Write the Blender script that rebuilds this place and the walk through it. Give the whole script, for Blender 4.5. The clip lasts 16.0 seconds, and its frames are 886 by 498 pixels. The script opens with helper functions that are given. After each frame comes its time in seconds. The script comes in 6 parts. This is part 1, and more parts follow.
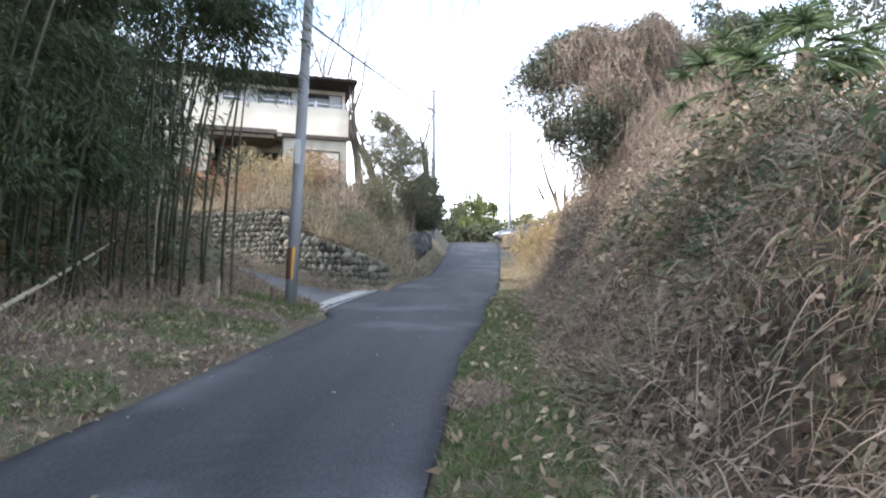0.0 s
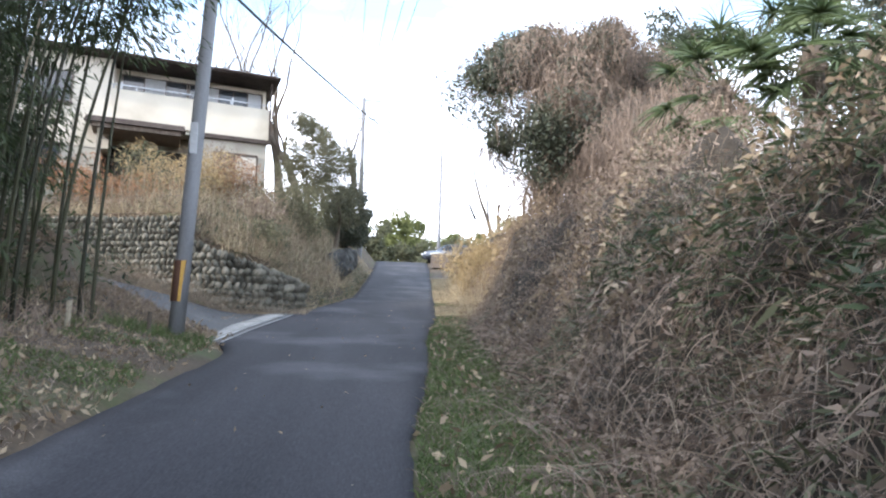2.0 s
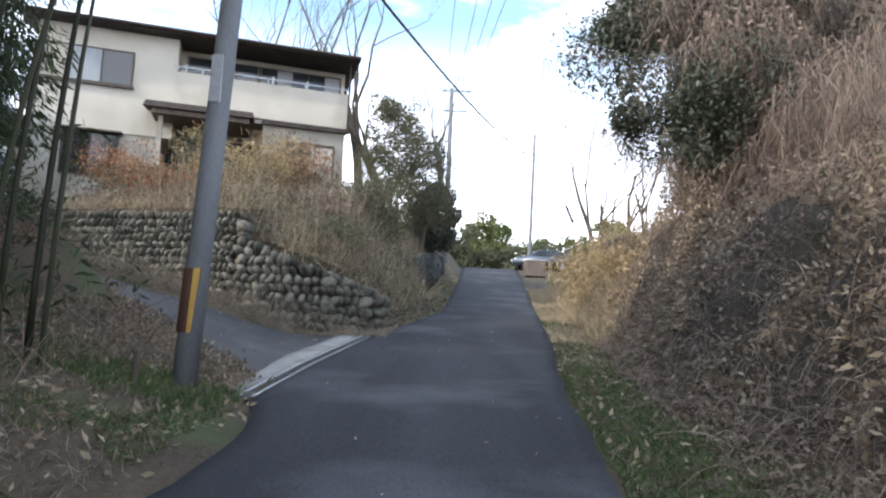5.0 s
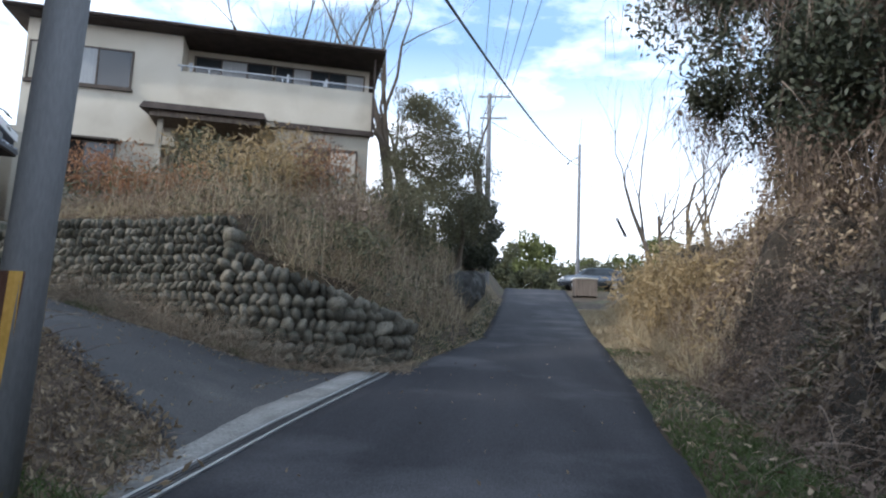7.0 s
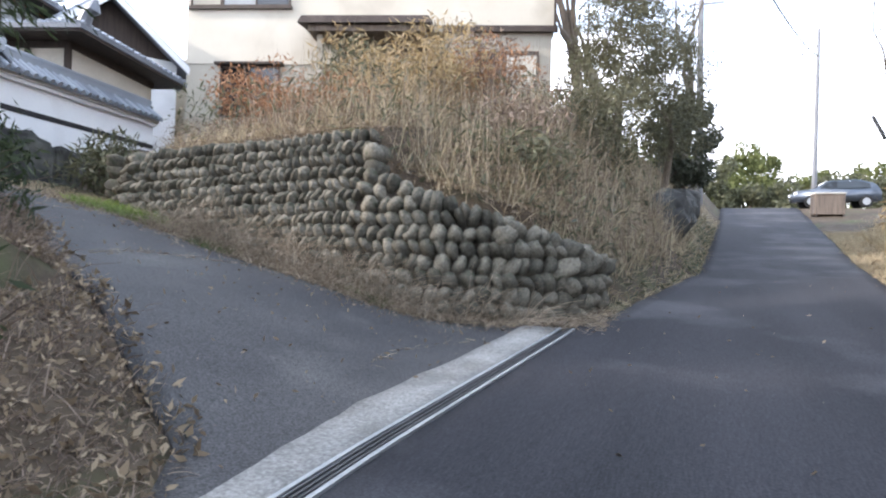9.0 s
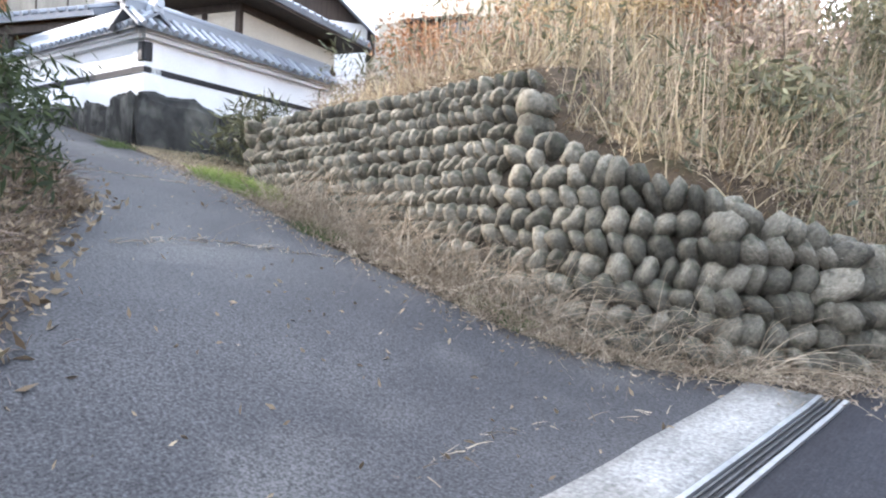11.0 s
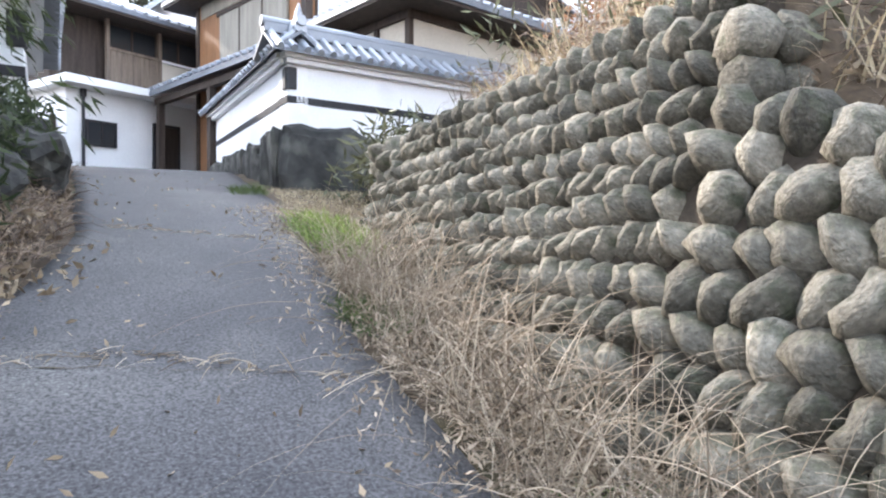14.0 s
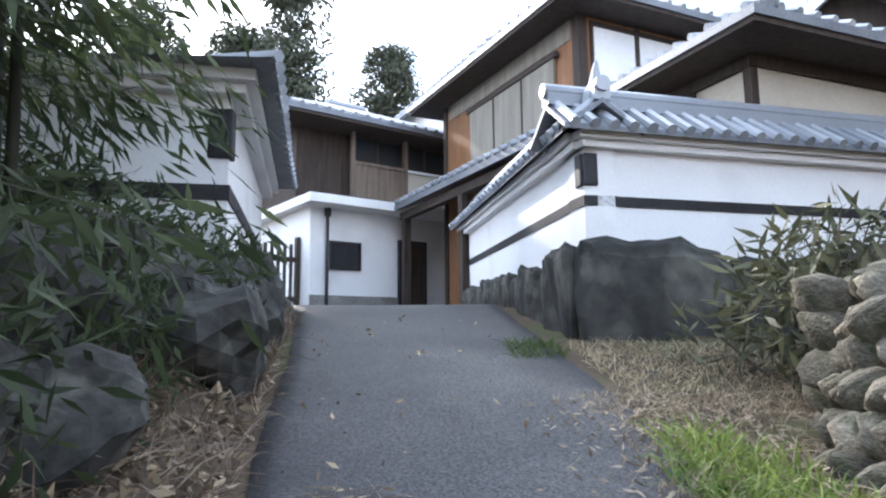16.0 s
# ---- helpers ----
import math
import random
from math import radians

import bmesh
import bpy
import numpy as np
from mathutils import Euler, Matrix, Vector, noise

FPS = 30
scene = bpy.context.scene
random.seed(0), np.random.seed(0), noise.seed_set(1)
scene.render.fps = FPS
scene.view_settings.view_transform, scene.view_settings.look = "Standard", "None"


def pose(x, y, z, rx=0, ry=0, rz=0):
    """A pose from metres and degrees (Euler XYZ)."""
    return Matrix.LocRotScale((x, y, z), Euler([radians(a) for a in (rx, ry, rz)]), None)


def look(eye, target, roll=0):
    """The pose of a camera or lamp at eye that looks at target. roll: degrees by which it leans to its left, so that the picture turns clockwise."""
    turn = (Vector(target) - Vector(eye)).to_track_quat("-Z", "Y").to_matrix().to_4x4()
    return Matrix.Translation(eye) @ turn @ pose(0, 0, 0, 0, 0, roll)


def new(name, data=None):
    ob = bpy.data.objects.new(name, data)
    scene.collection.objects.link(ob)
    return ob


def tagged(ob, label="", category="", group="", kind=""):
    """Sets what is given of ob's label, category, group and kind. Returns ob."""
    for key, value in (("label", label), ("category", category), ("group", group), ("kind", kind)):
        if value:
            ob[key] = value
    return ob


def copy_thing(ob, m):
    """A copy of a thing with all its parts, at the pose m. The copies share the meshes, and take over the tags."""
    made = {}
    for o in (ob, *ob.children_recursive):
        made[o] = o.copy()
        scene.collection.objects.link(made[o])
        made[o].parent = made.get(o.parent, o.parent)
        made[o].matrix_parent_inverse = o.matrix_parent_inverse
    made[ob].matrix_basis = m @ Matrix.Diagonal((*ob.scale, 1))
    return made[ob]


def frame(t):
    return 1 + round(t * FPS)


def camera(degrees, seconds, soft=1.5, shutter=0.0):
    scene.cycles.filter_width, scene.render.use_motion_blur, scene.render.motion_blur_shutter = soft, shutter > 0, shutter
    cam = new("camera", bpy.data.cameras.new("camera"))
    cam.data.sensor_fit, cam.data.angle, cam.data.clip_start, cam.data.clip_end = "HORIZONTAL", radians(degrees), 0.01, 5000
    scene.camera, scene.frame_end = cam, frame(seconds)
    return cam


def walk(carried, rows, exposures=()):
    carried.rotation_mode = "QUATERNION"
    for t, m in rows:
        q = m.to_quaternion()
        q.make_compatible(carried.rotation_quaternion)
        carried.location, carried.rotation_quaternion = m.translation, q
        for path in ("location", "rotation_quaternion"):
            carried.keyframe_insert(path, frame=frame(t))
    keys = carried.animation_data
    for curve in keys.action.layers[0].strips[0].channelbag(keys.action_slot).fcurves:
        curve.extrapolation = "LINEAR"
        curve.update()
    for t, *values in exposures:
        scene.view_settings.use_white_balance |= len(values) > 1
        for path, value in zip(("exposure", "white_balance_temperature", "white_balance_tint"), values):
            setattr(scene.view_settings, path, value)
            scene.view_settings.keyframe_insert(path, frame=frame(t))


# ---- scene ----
# camera and walk
cam = camera(67.8, 16.0, 2.2)
PATH = [
    (0, (0.556, 0.095, 1.722), (0.54, 2.09, 1.86), 0.2),
    (0.5, (0.475, 0.683, 1.804), (0.55, 2.674, 1.972), 1.4),
    (1, (0.467, 1.329, 1.827), (0.661, 3.313, 1.993), 1.0),
    (1.5, (0.337, 1.99, 1.861), (0.51, 3.974, 2.038), 1.9),
    (2, (0.354, 2.663, 1.901), (0.569, 4.641, 2.102), 1.4),
    (2.5, (0.255, 3.375, 1.93), (0.491, 5.351, 2.13), 1.8),
    (3, (0.255, 4.09, 1.958), (0.266, 6.083, 2.131), 1.7),
    (3.5, (0.169, 4.791, 2.032), (-0.069, 6.775, 2.117), 1.5),
    (4, (0.166, 5.426, 2.12), (-0.089, 7.399, 2.325), 1.6),
    (4.2, (0.128, 5.681, 2.157), (-0.014, 7.665, 2.361), 1.7),
    (6.3, (-0.075, 8.702, 2.34), (-0.068, 10.683, 2.612), 2.9),
    (6.5, (-0.069, 9.065, 2.335), (-0.072, 11.038, 2.66), 2.6),
    (7, (-0.033, 9.888, 2.367), (-0.187, 11.863, 2.643), 2.0),
    (7.5, (0.018, 10.623, 2.467), (-0.24, 12.594, 2.692), 1.8),
    (8, (-0.082, 11.373, 2.49), (-0.567, 13.308, 2.642), 2.0),
    (8.5, (-0.112, 12.049, 2.544), (-0.669, 13.966, 2.66), 1.2),
    (9, (-0.319, 12.731, 2.59), (-1.045, 14.595, 2.623), 1.5),
    (9.5, (-0.494, 13.399, 2.654), (-1.343, 15.209, 2.697), 2.8),
    (10, (-0.725, 14.064, 2.688), (-1.766, 15.771, 2.734), 4.0),
    (10.2, (-0.69, 14.368, 2.709), (-1.796, 16.034, 2.728), 3.8),
    (12.3, (-1.465, 16.9, 3.009), (-2.969, 18.208, 2.843), 2.3),
    (12.5, (-1.521, 17.101, 3.017), (-3.051, 18.379, 2.856), 2.3),
    (13, (-1.78, 17.545, 3.065), (-3.444, 18.649, 2.962), 1.5),
    (13.5, (-2.156, 17.951, 3.1), (-3.893, 18.94, 3.019), 1.6),
    (14, (-2.464, 18.429, 3.144), (-4.278, 19.272, 3.114), 0.1),
    (14.5, (-2.824, 18.628, 3.252), (-4.736, 19.214, 3.258), -0.7),
    (14.8, (-2.984, 18.738, 3.334), (-4.927, 19.201, 3.436), -1.0),
    (15, (-3.25, 18.83, 3.4), (-5.202, 19.178, 3.655), -0.2),
    (15.2, (-3.79, 18.77, 3.52), (-5.755, 19.04, 3.781), -0.4),
    (15.4, (-4.34, 18.71, 3.63), (-6.317, 18.882, 3.883), -0.5),
    (15.7, (-5.16, 18.61, 3.75), (-7.135, 18.787, 4.013), -0.5),
    (16, (-5.96, 18.52, 3.86), (-7.935, 18.695, 4.127), -0.5),
]
EXPOSURE = [(0.0, 0.9, 6100, 13), (4.1, 0.6, 6200, 14), (6.3, -0.2, 5900, 11), (7.3, -0.25, 5900, 11), (8.2, 0.2, 6100, 15), (9.5, 1.12, 6250, 16), (12.5, 1.62, 6400, 17), (14.0, 1.62, 6350, 16), (15.2, 1.4, 6200, 15), (16.0, 1.15, 6100, 14)]
walk(cam, [(t, look(eye, target, roll)) for t, eye, target, roll in PATH], EXPOSURE)

# ---- world, sun, exposure ----
SUN_AZ, SUN_EL = (-0.87, -0.49), 29.0
world = bpy.data.worlds.new("sky"); scene.world = world; world.use_nodes = True
wn = world.node_tree.nodes; wl = world.node_tree.links; wn.clear()
sky = wn.new("ShaderNodeTexSky"); sky.sky_type = "NISHITA"; sky.sun_disc = False
sky.sun_elevation = radians(SUN_EL); sky.sun_rotation = math.atan2(SUN_AZ[0], SUN_AZ[1]); sky.dust_density = 2.0
tc = wn.new("ShaderNodeTexCoord"); mp = wn.new("ShaderNodeMapping"); mp.inputs["Scale"].default_value = (1.2, 1.2, 3.2)
nz = wn.new("ShaderNodeTexNoise"); nz.inputs["Scale"].default_value = 1.6; nz.inputs["Detail"].default_value = 8; nz.inputs["Roughness"].default_value = 0.6
rp = wn.new("ShaderNodeValToRGB"); rp.color_ramp.elements[0].position = 0.44; rp.color_ramp.elements[1].position = 0.6; rp.color_ramp.elements[0].color = (0, 0, 0, 1)
sep = wn.new("ShaderNodeSeparateXYZ"); hz = wn.new("ShaderNodeMapRange")
hz.inputs["From Min"].default_value, hz.inputs["From Max"].default_value = 0.42, 0.16
mx = wn.new("ShaderNodeMath"); mx.operation = "MAXIMUM"
cm = wn.new("ShaderNodeMixRGB"); cm.inputs[2].default_value = (20.0, 20.6, 21.6, 1)
bg = wn.new("ShaderNodeBackground"); bg.inputs["Strength"].default_value = 0.13
wo = wn.new("ShaderNodeOutputWorld")
wl.new(tc.outputs["Generated"], mp.inputs["Vector"]); wl.new(mp.outputs[0], nz.inputs["Vector"]); wl.new(nz.outputs[0], rp.inputs[0])
wl.new(tc.outputs["Generated"], sep.inputs[0]); wl.new(sep.outputs["Z"], hz.inputs["Value"])
wl.new(rp.outputs[0], mx.inputs[0]); wl.new(hz.outputs[0], mx.inputs[1])
wl.new(mx.outputs[0], cm.inputs[0]); hazy = wn.new("ShaderNodeMixRGB"); hazy.inputs[0].default_value = 0.6; hazy.inputs[2].default_value = (6.0, 9.6, 13.5, 1); wl.new(sky.outputs[0], hazy.inputs[1]); wl.new(hazy.outputs[0], cm.inputs[1]); wl.new(cm.outputs[0], bg.inputs[0]); wl.new(bg.outputs[0], wo.inputs[0])
sun = new("sun", bpy.data.lights.new("sun", "SUN")); sun.data.energy = 4.3; sun.data.angle = radians(2.0); sun.data.color = (1.0, 0.92, 0.8)
n_az = math.hypot(*SUN_AZ)
sun.matrix_world = look((0, 0, 0), (-SUN_AZ[0] / n_az * math.cos(radians(SUN_EL)), -SUN_AZ[1] / n_az * math.cos(radians(SUN_EL)), -math.sin(radians(SUN_EL))))

rng = np.random.default_rng(7)
RND = random.Random(5)
RND2 = random.Random(17)


# ---- materials ----
def material(name, c1, c2, scale=3.0, rough=0.8, bump=0.3, fine=40.0, metal=0.0, spots=None, spot_scale=1.2, island=False, objrand=False, stretch=None, trans=0.0, spec=0.3, speck=0.0, speck_scale=110.0):
    m = bpy.data.materials.new(name); m.use_nodes = True
    n, l = m.node_tree.nodes, m.node_tree.links
    b = n["Principled BSDF"]; b.inputs["Roughness"].default_value = rough; b.inputs["Metallic"].default_value = metal
    b.inputs["Specular IOR Level"].default_value = spec
    co = n.new("ShaderNodeTexCoord"); src = co.outputs["Object"]
    if stretch:
        mpn = n.new("ShaderNodeMapping"); mpn.inputs["Scale"].default_value = stretch; l.new(src, mpn.inputs[0]); src = mpn.outputs[0]
    a = n.new("ShaderNodeTexNoise"); a.inputs["Scale"].default_value = scale; a.inputs["Detail"].default_value = 6; l.new(src, a.inputs["Vector"])
    f = n.new("ShaderNodeTexNoise"); f.inputs["Scale"].default_value = fine; f.inputs["Detail"].default_value = 4; l.new(src, f.inputs["Vector"])
    mixf = n.new("ShaderNodeMath"); mixf.operation = "MULTIPLY_ADD"; mixf.inputs[1].default_value = 0.45
    l.new(f.outputs[0], mixf.inputs[0])
    add = n.new("ShaderNodeMath"); add.operation = "MULTIPLY"; add.inputs[1].default_value = 0.55; l.new(a.outputs[0], add.inputs[0]); l.new(add.outputs[0], mixf.inputs[2])
    val = mixf.outputs[0]
    if island or objrand:
        r = n.new("ShaderNodeNewGeometry") if island else n.new("ShaderNodeObjectInfo")
        rr = r.outputs["Random Per Island"] if island else r.outputs["Random"]
        m3 = n.new("ShaderNodeMath"); m3.operation = "MULTIPLY_ADD"; m3.inputs[1].default_value = 0.55
        l.new(rr, m3.inputs[0]); m4 = n.new("ShaderNodeMath"); m4.operation = "MULTIPLY"; m4.inputs[1].default_value = 0.5; l.new(val, m4.inputs[0]); l.new(m4.outputs[0], m3.inputs[2])
        val = m3.outputs[0]
    ramp = n.new("ShaderNodeValToRGB"); e = ramp.color_ramp.elements
    e[0].position, e[1].position = (0.15, 0.9) if (island or objrand) else (0.32, 0.68)
    e[0].color, e[1].color = (*c1, 1), (*c2, 1)
    l.new(val, ramp.inputs[0]); col = ramp.outputs[0]
    if spots:
        s = n.new("ShaderNodeTexNoise"); s.inputs["Scale"].default_value = spot_scale; s.inputs["Detail"].default_value = 7; l.new(co.outputs["Object"], s.inputs["Vector"])
        sr = n.new("ShaderNodeValToRGB"); sr.color_ramp.elements[0].position, sr.color_ramp.elements[1].position = 0.52, 0.68
        l.new(s.outputs[0], sr.inputs[0])
        sm = n.new("ShaderNodeMixRGB"); sm.inputs[2].default_value = (*spots, 1); l.new(sr.outputs[0], sm.inputs[0]); l.new(col, sm.inputs[1]); col = sm.outputs[0]
    if speck:
        v = n.new("ShaderNodeTexNoise"); v.inputs["Scale"].default_value = speck_scale; v.inputs["Detail"].default_value = 3; v.inputs["Roughness"].default_value = 0.7; l.new(co.outputs["Object"], v.inputs["Vector"])
        vr = n.new("ShaderNodeMapRange"); vr.inputs["From Min"].default_value, vr.inputs["From Max"].default_value = 0.33, 0.7
        vr.inputs["To Min"].default_value, vr.inputs["To Max"].default_value = 1 - speck, 1 + 1.6 * speck; l.new(v.outputs[0], vr.inputs["Value"])
        vm = n.new("ShaderNodeMixRGB"); vm.blend_type = "MULTIPLY"; vm.inputs[0].default_value = 1.0; l.new(col, vm.inputs[1]); l.new(vr.outputs[0], vm.inputs[2]); col = vm.outputs[0]
    l.new(col, b.inputs["Base Color"])
    if bump:
        bp = n.new("ShaderNodeBump"); bp.inputs["Strength"].default_value = bump; bp.inputs["Distance"].default_value = 0.02
        l.new(val if not (island or objrand) else f.outputs[0], bp.inputs["Height"]); l.new(bp.outputs[0], b.inputs["Normal"])
    if trans:
        t = n.new("ShaderNodeBsdfTranslucent"); l.new(col, t.inputs[0]); ms = n.new("ShaderNodeMixShader"); ms.inputs[0].default_value = trans
        l.new(b.outputs[0], ms.inputs[1]); l.new(t.outputs[0], ms.inputs[2]); l.new(ms.outputs[0], n["Material Output"].inputs[0])
    return m


ASPHALT = material("asphalt", (0.012, 0.0125, 0.016), (0.036, 0.036, 0.042), 1.0, 0.85, 0.3, 60.0, stretch=(1.5, 0.14, 1.0), spots=(0.06, 0.06, 0.066), spot_scale=0.45, speck=0.35, speck_scale=60.0, spec=0.2)
DRIVE = material("drive_asphalt", (0.02, 0.02, 0.023), (0.06, 0.059, 0.06), 0.7, 0.68, 0.3, 70.0, spots=(0.07, 0.068, 0.067), spot_scale=0.6, speck=0.8, speck_scale=60.0)
CONCRETE = material("concrete", (0.15, 0.145, 0.135), (0.29, 0.28, 0.265), 2.5, 0.9, 0.6, 30.0, spots=(0.11, 0.105, 0.095), speck=0.3, speck_scale=40.0)
STRAW = material("matted_straw", (0.075, 0.052, 0.036), (0.52, 0.43, 0.32), 2, 0.85, 0, 5, island=True, trans=0.15)
POLECON = material("pole_concrete", (0.15, 0.155, 0.165), (0.23, 0.235, 0.245), 2.0, 0.8, 0.2, 60.0, stretch=(1, 1, 0.25))
SOIL = material("soil_litter", (0.03, 0.022, 0.015), (0.10, 0.073, 0.048), 1.1, 0.95, 0.8, 22.0, spots=(0.055, 0.065, 0.025), spot_scale=0.7)
LUSH = material("lush_grass", (0.06, 0.10, 0.02), (0.25, 0.32, 0.09), 2, 0.6, 0, 5, island=True, trans=0.35)
GRASS = material("grass_blades", (0.035, 0.058, 0.018), (0.125, 0.17, 0.055), 2, 0.7, 0, 5, island=True, trans=0.3)
DRYGRASS = material("dry_grass", (0.17, 0.12, 0.07), (0.62, 0.53, 0.36), 2, 0.8, 0, 5, island=True, trans=0.25)
DRYLEAF = material("dry_leaf_litter", (0.09, 0.06, 0.037), (0.43, 0.34, 0.23), 2, 0.85, 0, 5, island=True, trans=0.1)
PALELEAF = material("pale_leaf_litter", (0.10, 0.072, 0.05), (0.50, 0.41, 0.31), 2, 0.85, 0, 5, island=True, trans=0.1)
BRAMBLE = material("dry_bramble", (0.06, 0.042, 0.033), (0.35, 0.27, 0.21), 2, 0.85, 0, 5, island=True, trans=0.15)
RUST = material("rust_shrub", (0.17, 0.07, 0.035), (0.42, 0.24, 0.13), 2, 0.85, 0, 5, island=True, trans=0.2)
BAMLEAF = material("bamboo_leaf", (0.014, 0.023, 0.011), (0.085, 0.11, 0.05), 2, 0.55, 0, 5, island=True, trans=0.4)
SASA = material("dwarf_bamboo_leaf", (0.028, 0.036, 0.02), (0.165, 0.165, 0.095), 2, 0.6, 0, 5, island=True, trans=0.25)
YELSASA = material("yellow_bamboo_leaf", (0.17, 0.115, 0.055), (0.52, 0.40, 0.22), 2, 0.6, 0, 5, island=True, trans=0.3)
OLIVE = material("olive_leaf", (0.045, 0.046, 0.028), (0.19, 0.18, 0.105), 2, 0.6, 0, 5, island=True, trans=0.25)
EVERG = material("evergreen_leaf", (0.02, 0.027, 0.017), (0.11, 0.12, 0.08), 2, 0.45, 0, 5, island=True, trans=0.2)
FARGREEN = material("far_foliage", (0.05, 0.07, 0.022), (0.21, 0.22, 0.085), 2, 0.8, 0, 5, island=True, trans=0.3)
PALMLEAF = material("palm_leaf", (0.03, 0.05, 0.02), (0.13, 0.17, 0.075), 2, 0.5, 0, 5, island=True, trans=0.25)
CULM = material("bamboo_culm", (0.013, 0.014, 0.008), (0.045, 0.046, 0.022), 1.5, 0.5, 0.1, 20, objrand=True)
DEADCULM = material("dead_culm", (0.2, 0.17, 0.12), (0.42, 0.37, 0.28), 1.5, 0.7, 0.1, 20)
BARK = material("bark", (0.05, 0.04, 0.032), (0.16, 0.13, 0.10), 3, 0.9, 0.8, 30, stretch=(1, 1, 0.3))
STONE = material("river_stone", (0.035, 0.033, 0.026), (0.215, 0.197, 0.158), 3.2, 0.9, 0.95, 16, objrand=True, spots=(0.06, 0.064, 0.042), spot_scale=3.0, speck=0.34, speck_scale=7.0)
# mortar bed, darkened well below the stones to paint shaded crevices
MORTARSHADE = material("wall_core", (0.02, 0.016, 0.012), (0.06, 0.048, 0.036), 4, 0.95, 0.8, 30)
# near-black colour for the shade deep in the bramble thicket
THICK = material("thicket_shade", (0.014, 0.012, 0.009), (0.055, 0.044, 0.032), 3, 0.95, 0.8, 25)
ROCK = material("dark_rock", (0.014, 0.0145, 0.014), (0.07, 0.069, 0.064), 1.6, 0.85, 1.0, 9, spots=(0.12, 0.12, 0.105), spot_scale=2.5)
PLASTER = material("white_plaster", (0.70, 0.71, 0.72), (0.82, 0.82, 0.82), 1.0, 0.85, 0.08, 30, spots=(0.64, 0.64, 0.64), spot_scale=0.8)
CREAM = material("cream_render", (0.50, 0.45, 0.36), (0.62, 0.57, 0.48), 0.8, 0.9, 0.15, 45, spots=(0.45, 0.40, 0.32), spot_scale=0.6)
CREAMLOW = material("beige_render", (0.36, 0.33, 0.27), (0.46, 0.42, 0.35), 0.8, 0.9, 0.15, 45, spots=(0.30, 0.27, 0.22), spot_scale=0.7)
BLACKWOOD = material("black_band", (0.012, 0.012, 0.014), (0.035, 0.035, 0.04), 3, 0.5, 0.1, 30)
DARKWOOD = material("dark_timber", (0.022, 0.016, 0.013), (0.07, 0.052, 0.042), 2, 0.7, 0.3, 25, stretch=(6, 6, 0.6))
BROWNWOOD = material("brown_boards", (0.13, 0.06, 0.026), (0.30, 0.15, 0.07), 2, 0.65, 0.3, 20, stretch=(8, 8, 0.5))
GREYWOOD = material("weathered_boards", (0.09, 0.07, 0.055), (0.24, 0.19, 0.15), 2, 0.8, 0.3, 20, stretch=(8, 8, 0.5))
KAWARA = material("roof_tile_grey", (0.16, 0.175, 0.20), (0.36, 0.385, 0.42), 2, 0.38, 0.15, 30, objrand=True, spec=0.6)
KAWARAD = material("roof_tile_dark", (0.08, 0.09, 0.11), (0.2, 0.215, 0.24), 2, 0.45, 0.2, 30, spec=0.5)
ROOFBR = material("brown_roofing", (0.035, 0.026, 0.022), (0.09, 0.07, 0.06), 3, 0.8, 0.4, 30)
BEIGE = material("beige_panel", (0.48, 0.44, 0.37), (0.6, 0.56, 0.48), 1.2, 0.85, 0.05, 30)
SHUTTER = material("weathered_shutter", (0.17, 0.155, 0.13), (0.30, 0.28, 0.24), 1.2, 0.85, 0.1, 30, stretch=(6, 6, 0.6))
ALU = material("window_frame", (0.05, 0.036, 0.028), (0.09, 0.07, 0.055), 3, 0.4, 0, 20, metal=0.4)
STEEL = material("galvanised_steel", (0.3, 0.31, 0.32), (0.45, 0.46, 0.47), 3, 0.5, 0.1, 20, metal=0.8)
CABLE = material("black_cable", (0.01, 0.01, 0.01), (0.025, 0.025, 0.025), 3, 0.6, 0, 20)
YELLOW = material("guard_yellow", (0.34, 0.19, 0.03), (0.5, 0.3, 0.07), 5, 0.6, 0.1, 30)
GUARDBLK = material("guard_black", (0.05, 0.022, 0.016), (0.09, 0.045, 0.03), 5, 0.6, 0.1, 30)
CURTAIN = material("curtain", (0.28, 0.29, 0.30), (0.42, 0.43, 0.43), 3, 0.9, 0, 20, stretch=(9, 9, 0.3))
DARKIN = material("dark_interior", (0.012, 0.011, 0.01), (0.03, 0.027, 0.025), 2, 0.9, 0, 10)
CARPAINT = material("car_paint", (0.10, 0.12, 0.15), (0.13, 0.15, 0.18), 2, 0.25, 0, 10, metal=0.5, spec=0.6)
RUBBER = material("rubber", (0.012, 0.012, 0.012), (0.025, 0.025, 0.025), 4, 0.8, 0, 20)
GRATE = material("steel_grating", (0.06, 0.062, 0.065), (0.14, 0.14, 0.145), 4, 0.5, 0.2, 30, metal=0.6)


def glass_mat():
    m = bpy.data.materials.new("window_glass"); m.use_nodes = True
    b = m.node_tree.nodes["Principled BSDF"]; b.inputs["Base Color"].default_value = (0.03, 0.035, 0.04, 1); b.inputs["Roughness"].default_value = 0.06; b.inputs["Specular IOR Level"].default_value = 0.7
    return m


GLASS = glass_mat()


# ---- builders ----
def thing(name, m, label, category, group="", kind=""):
    ob = new(name); ob.empty_display_size = 0.1; ob.matrix_world = m
    return tagged(ob, label, category, group, kind)


def finish(name, bm, mat, smooth=False):
    me = bpy.data.meshes.new(name); bm.to_mesh(me); bm.free(); me.materials.append(mat)
    if smooth:
        me.polygons.foreach_set("use_smooth", [True] * len(me.polygons))
    return me


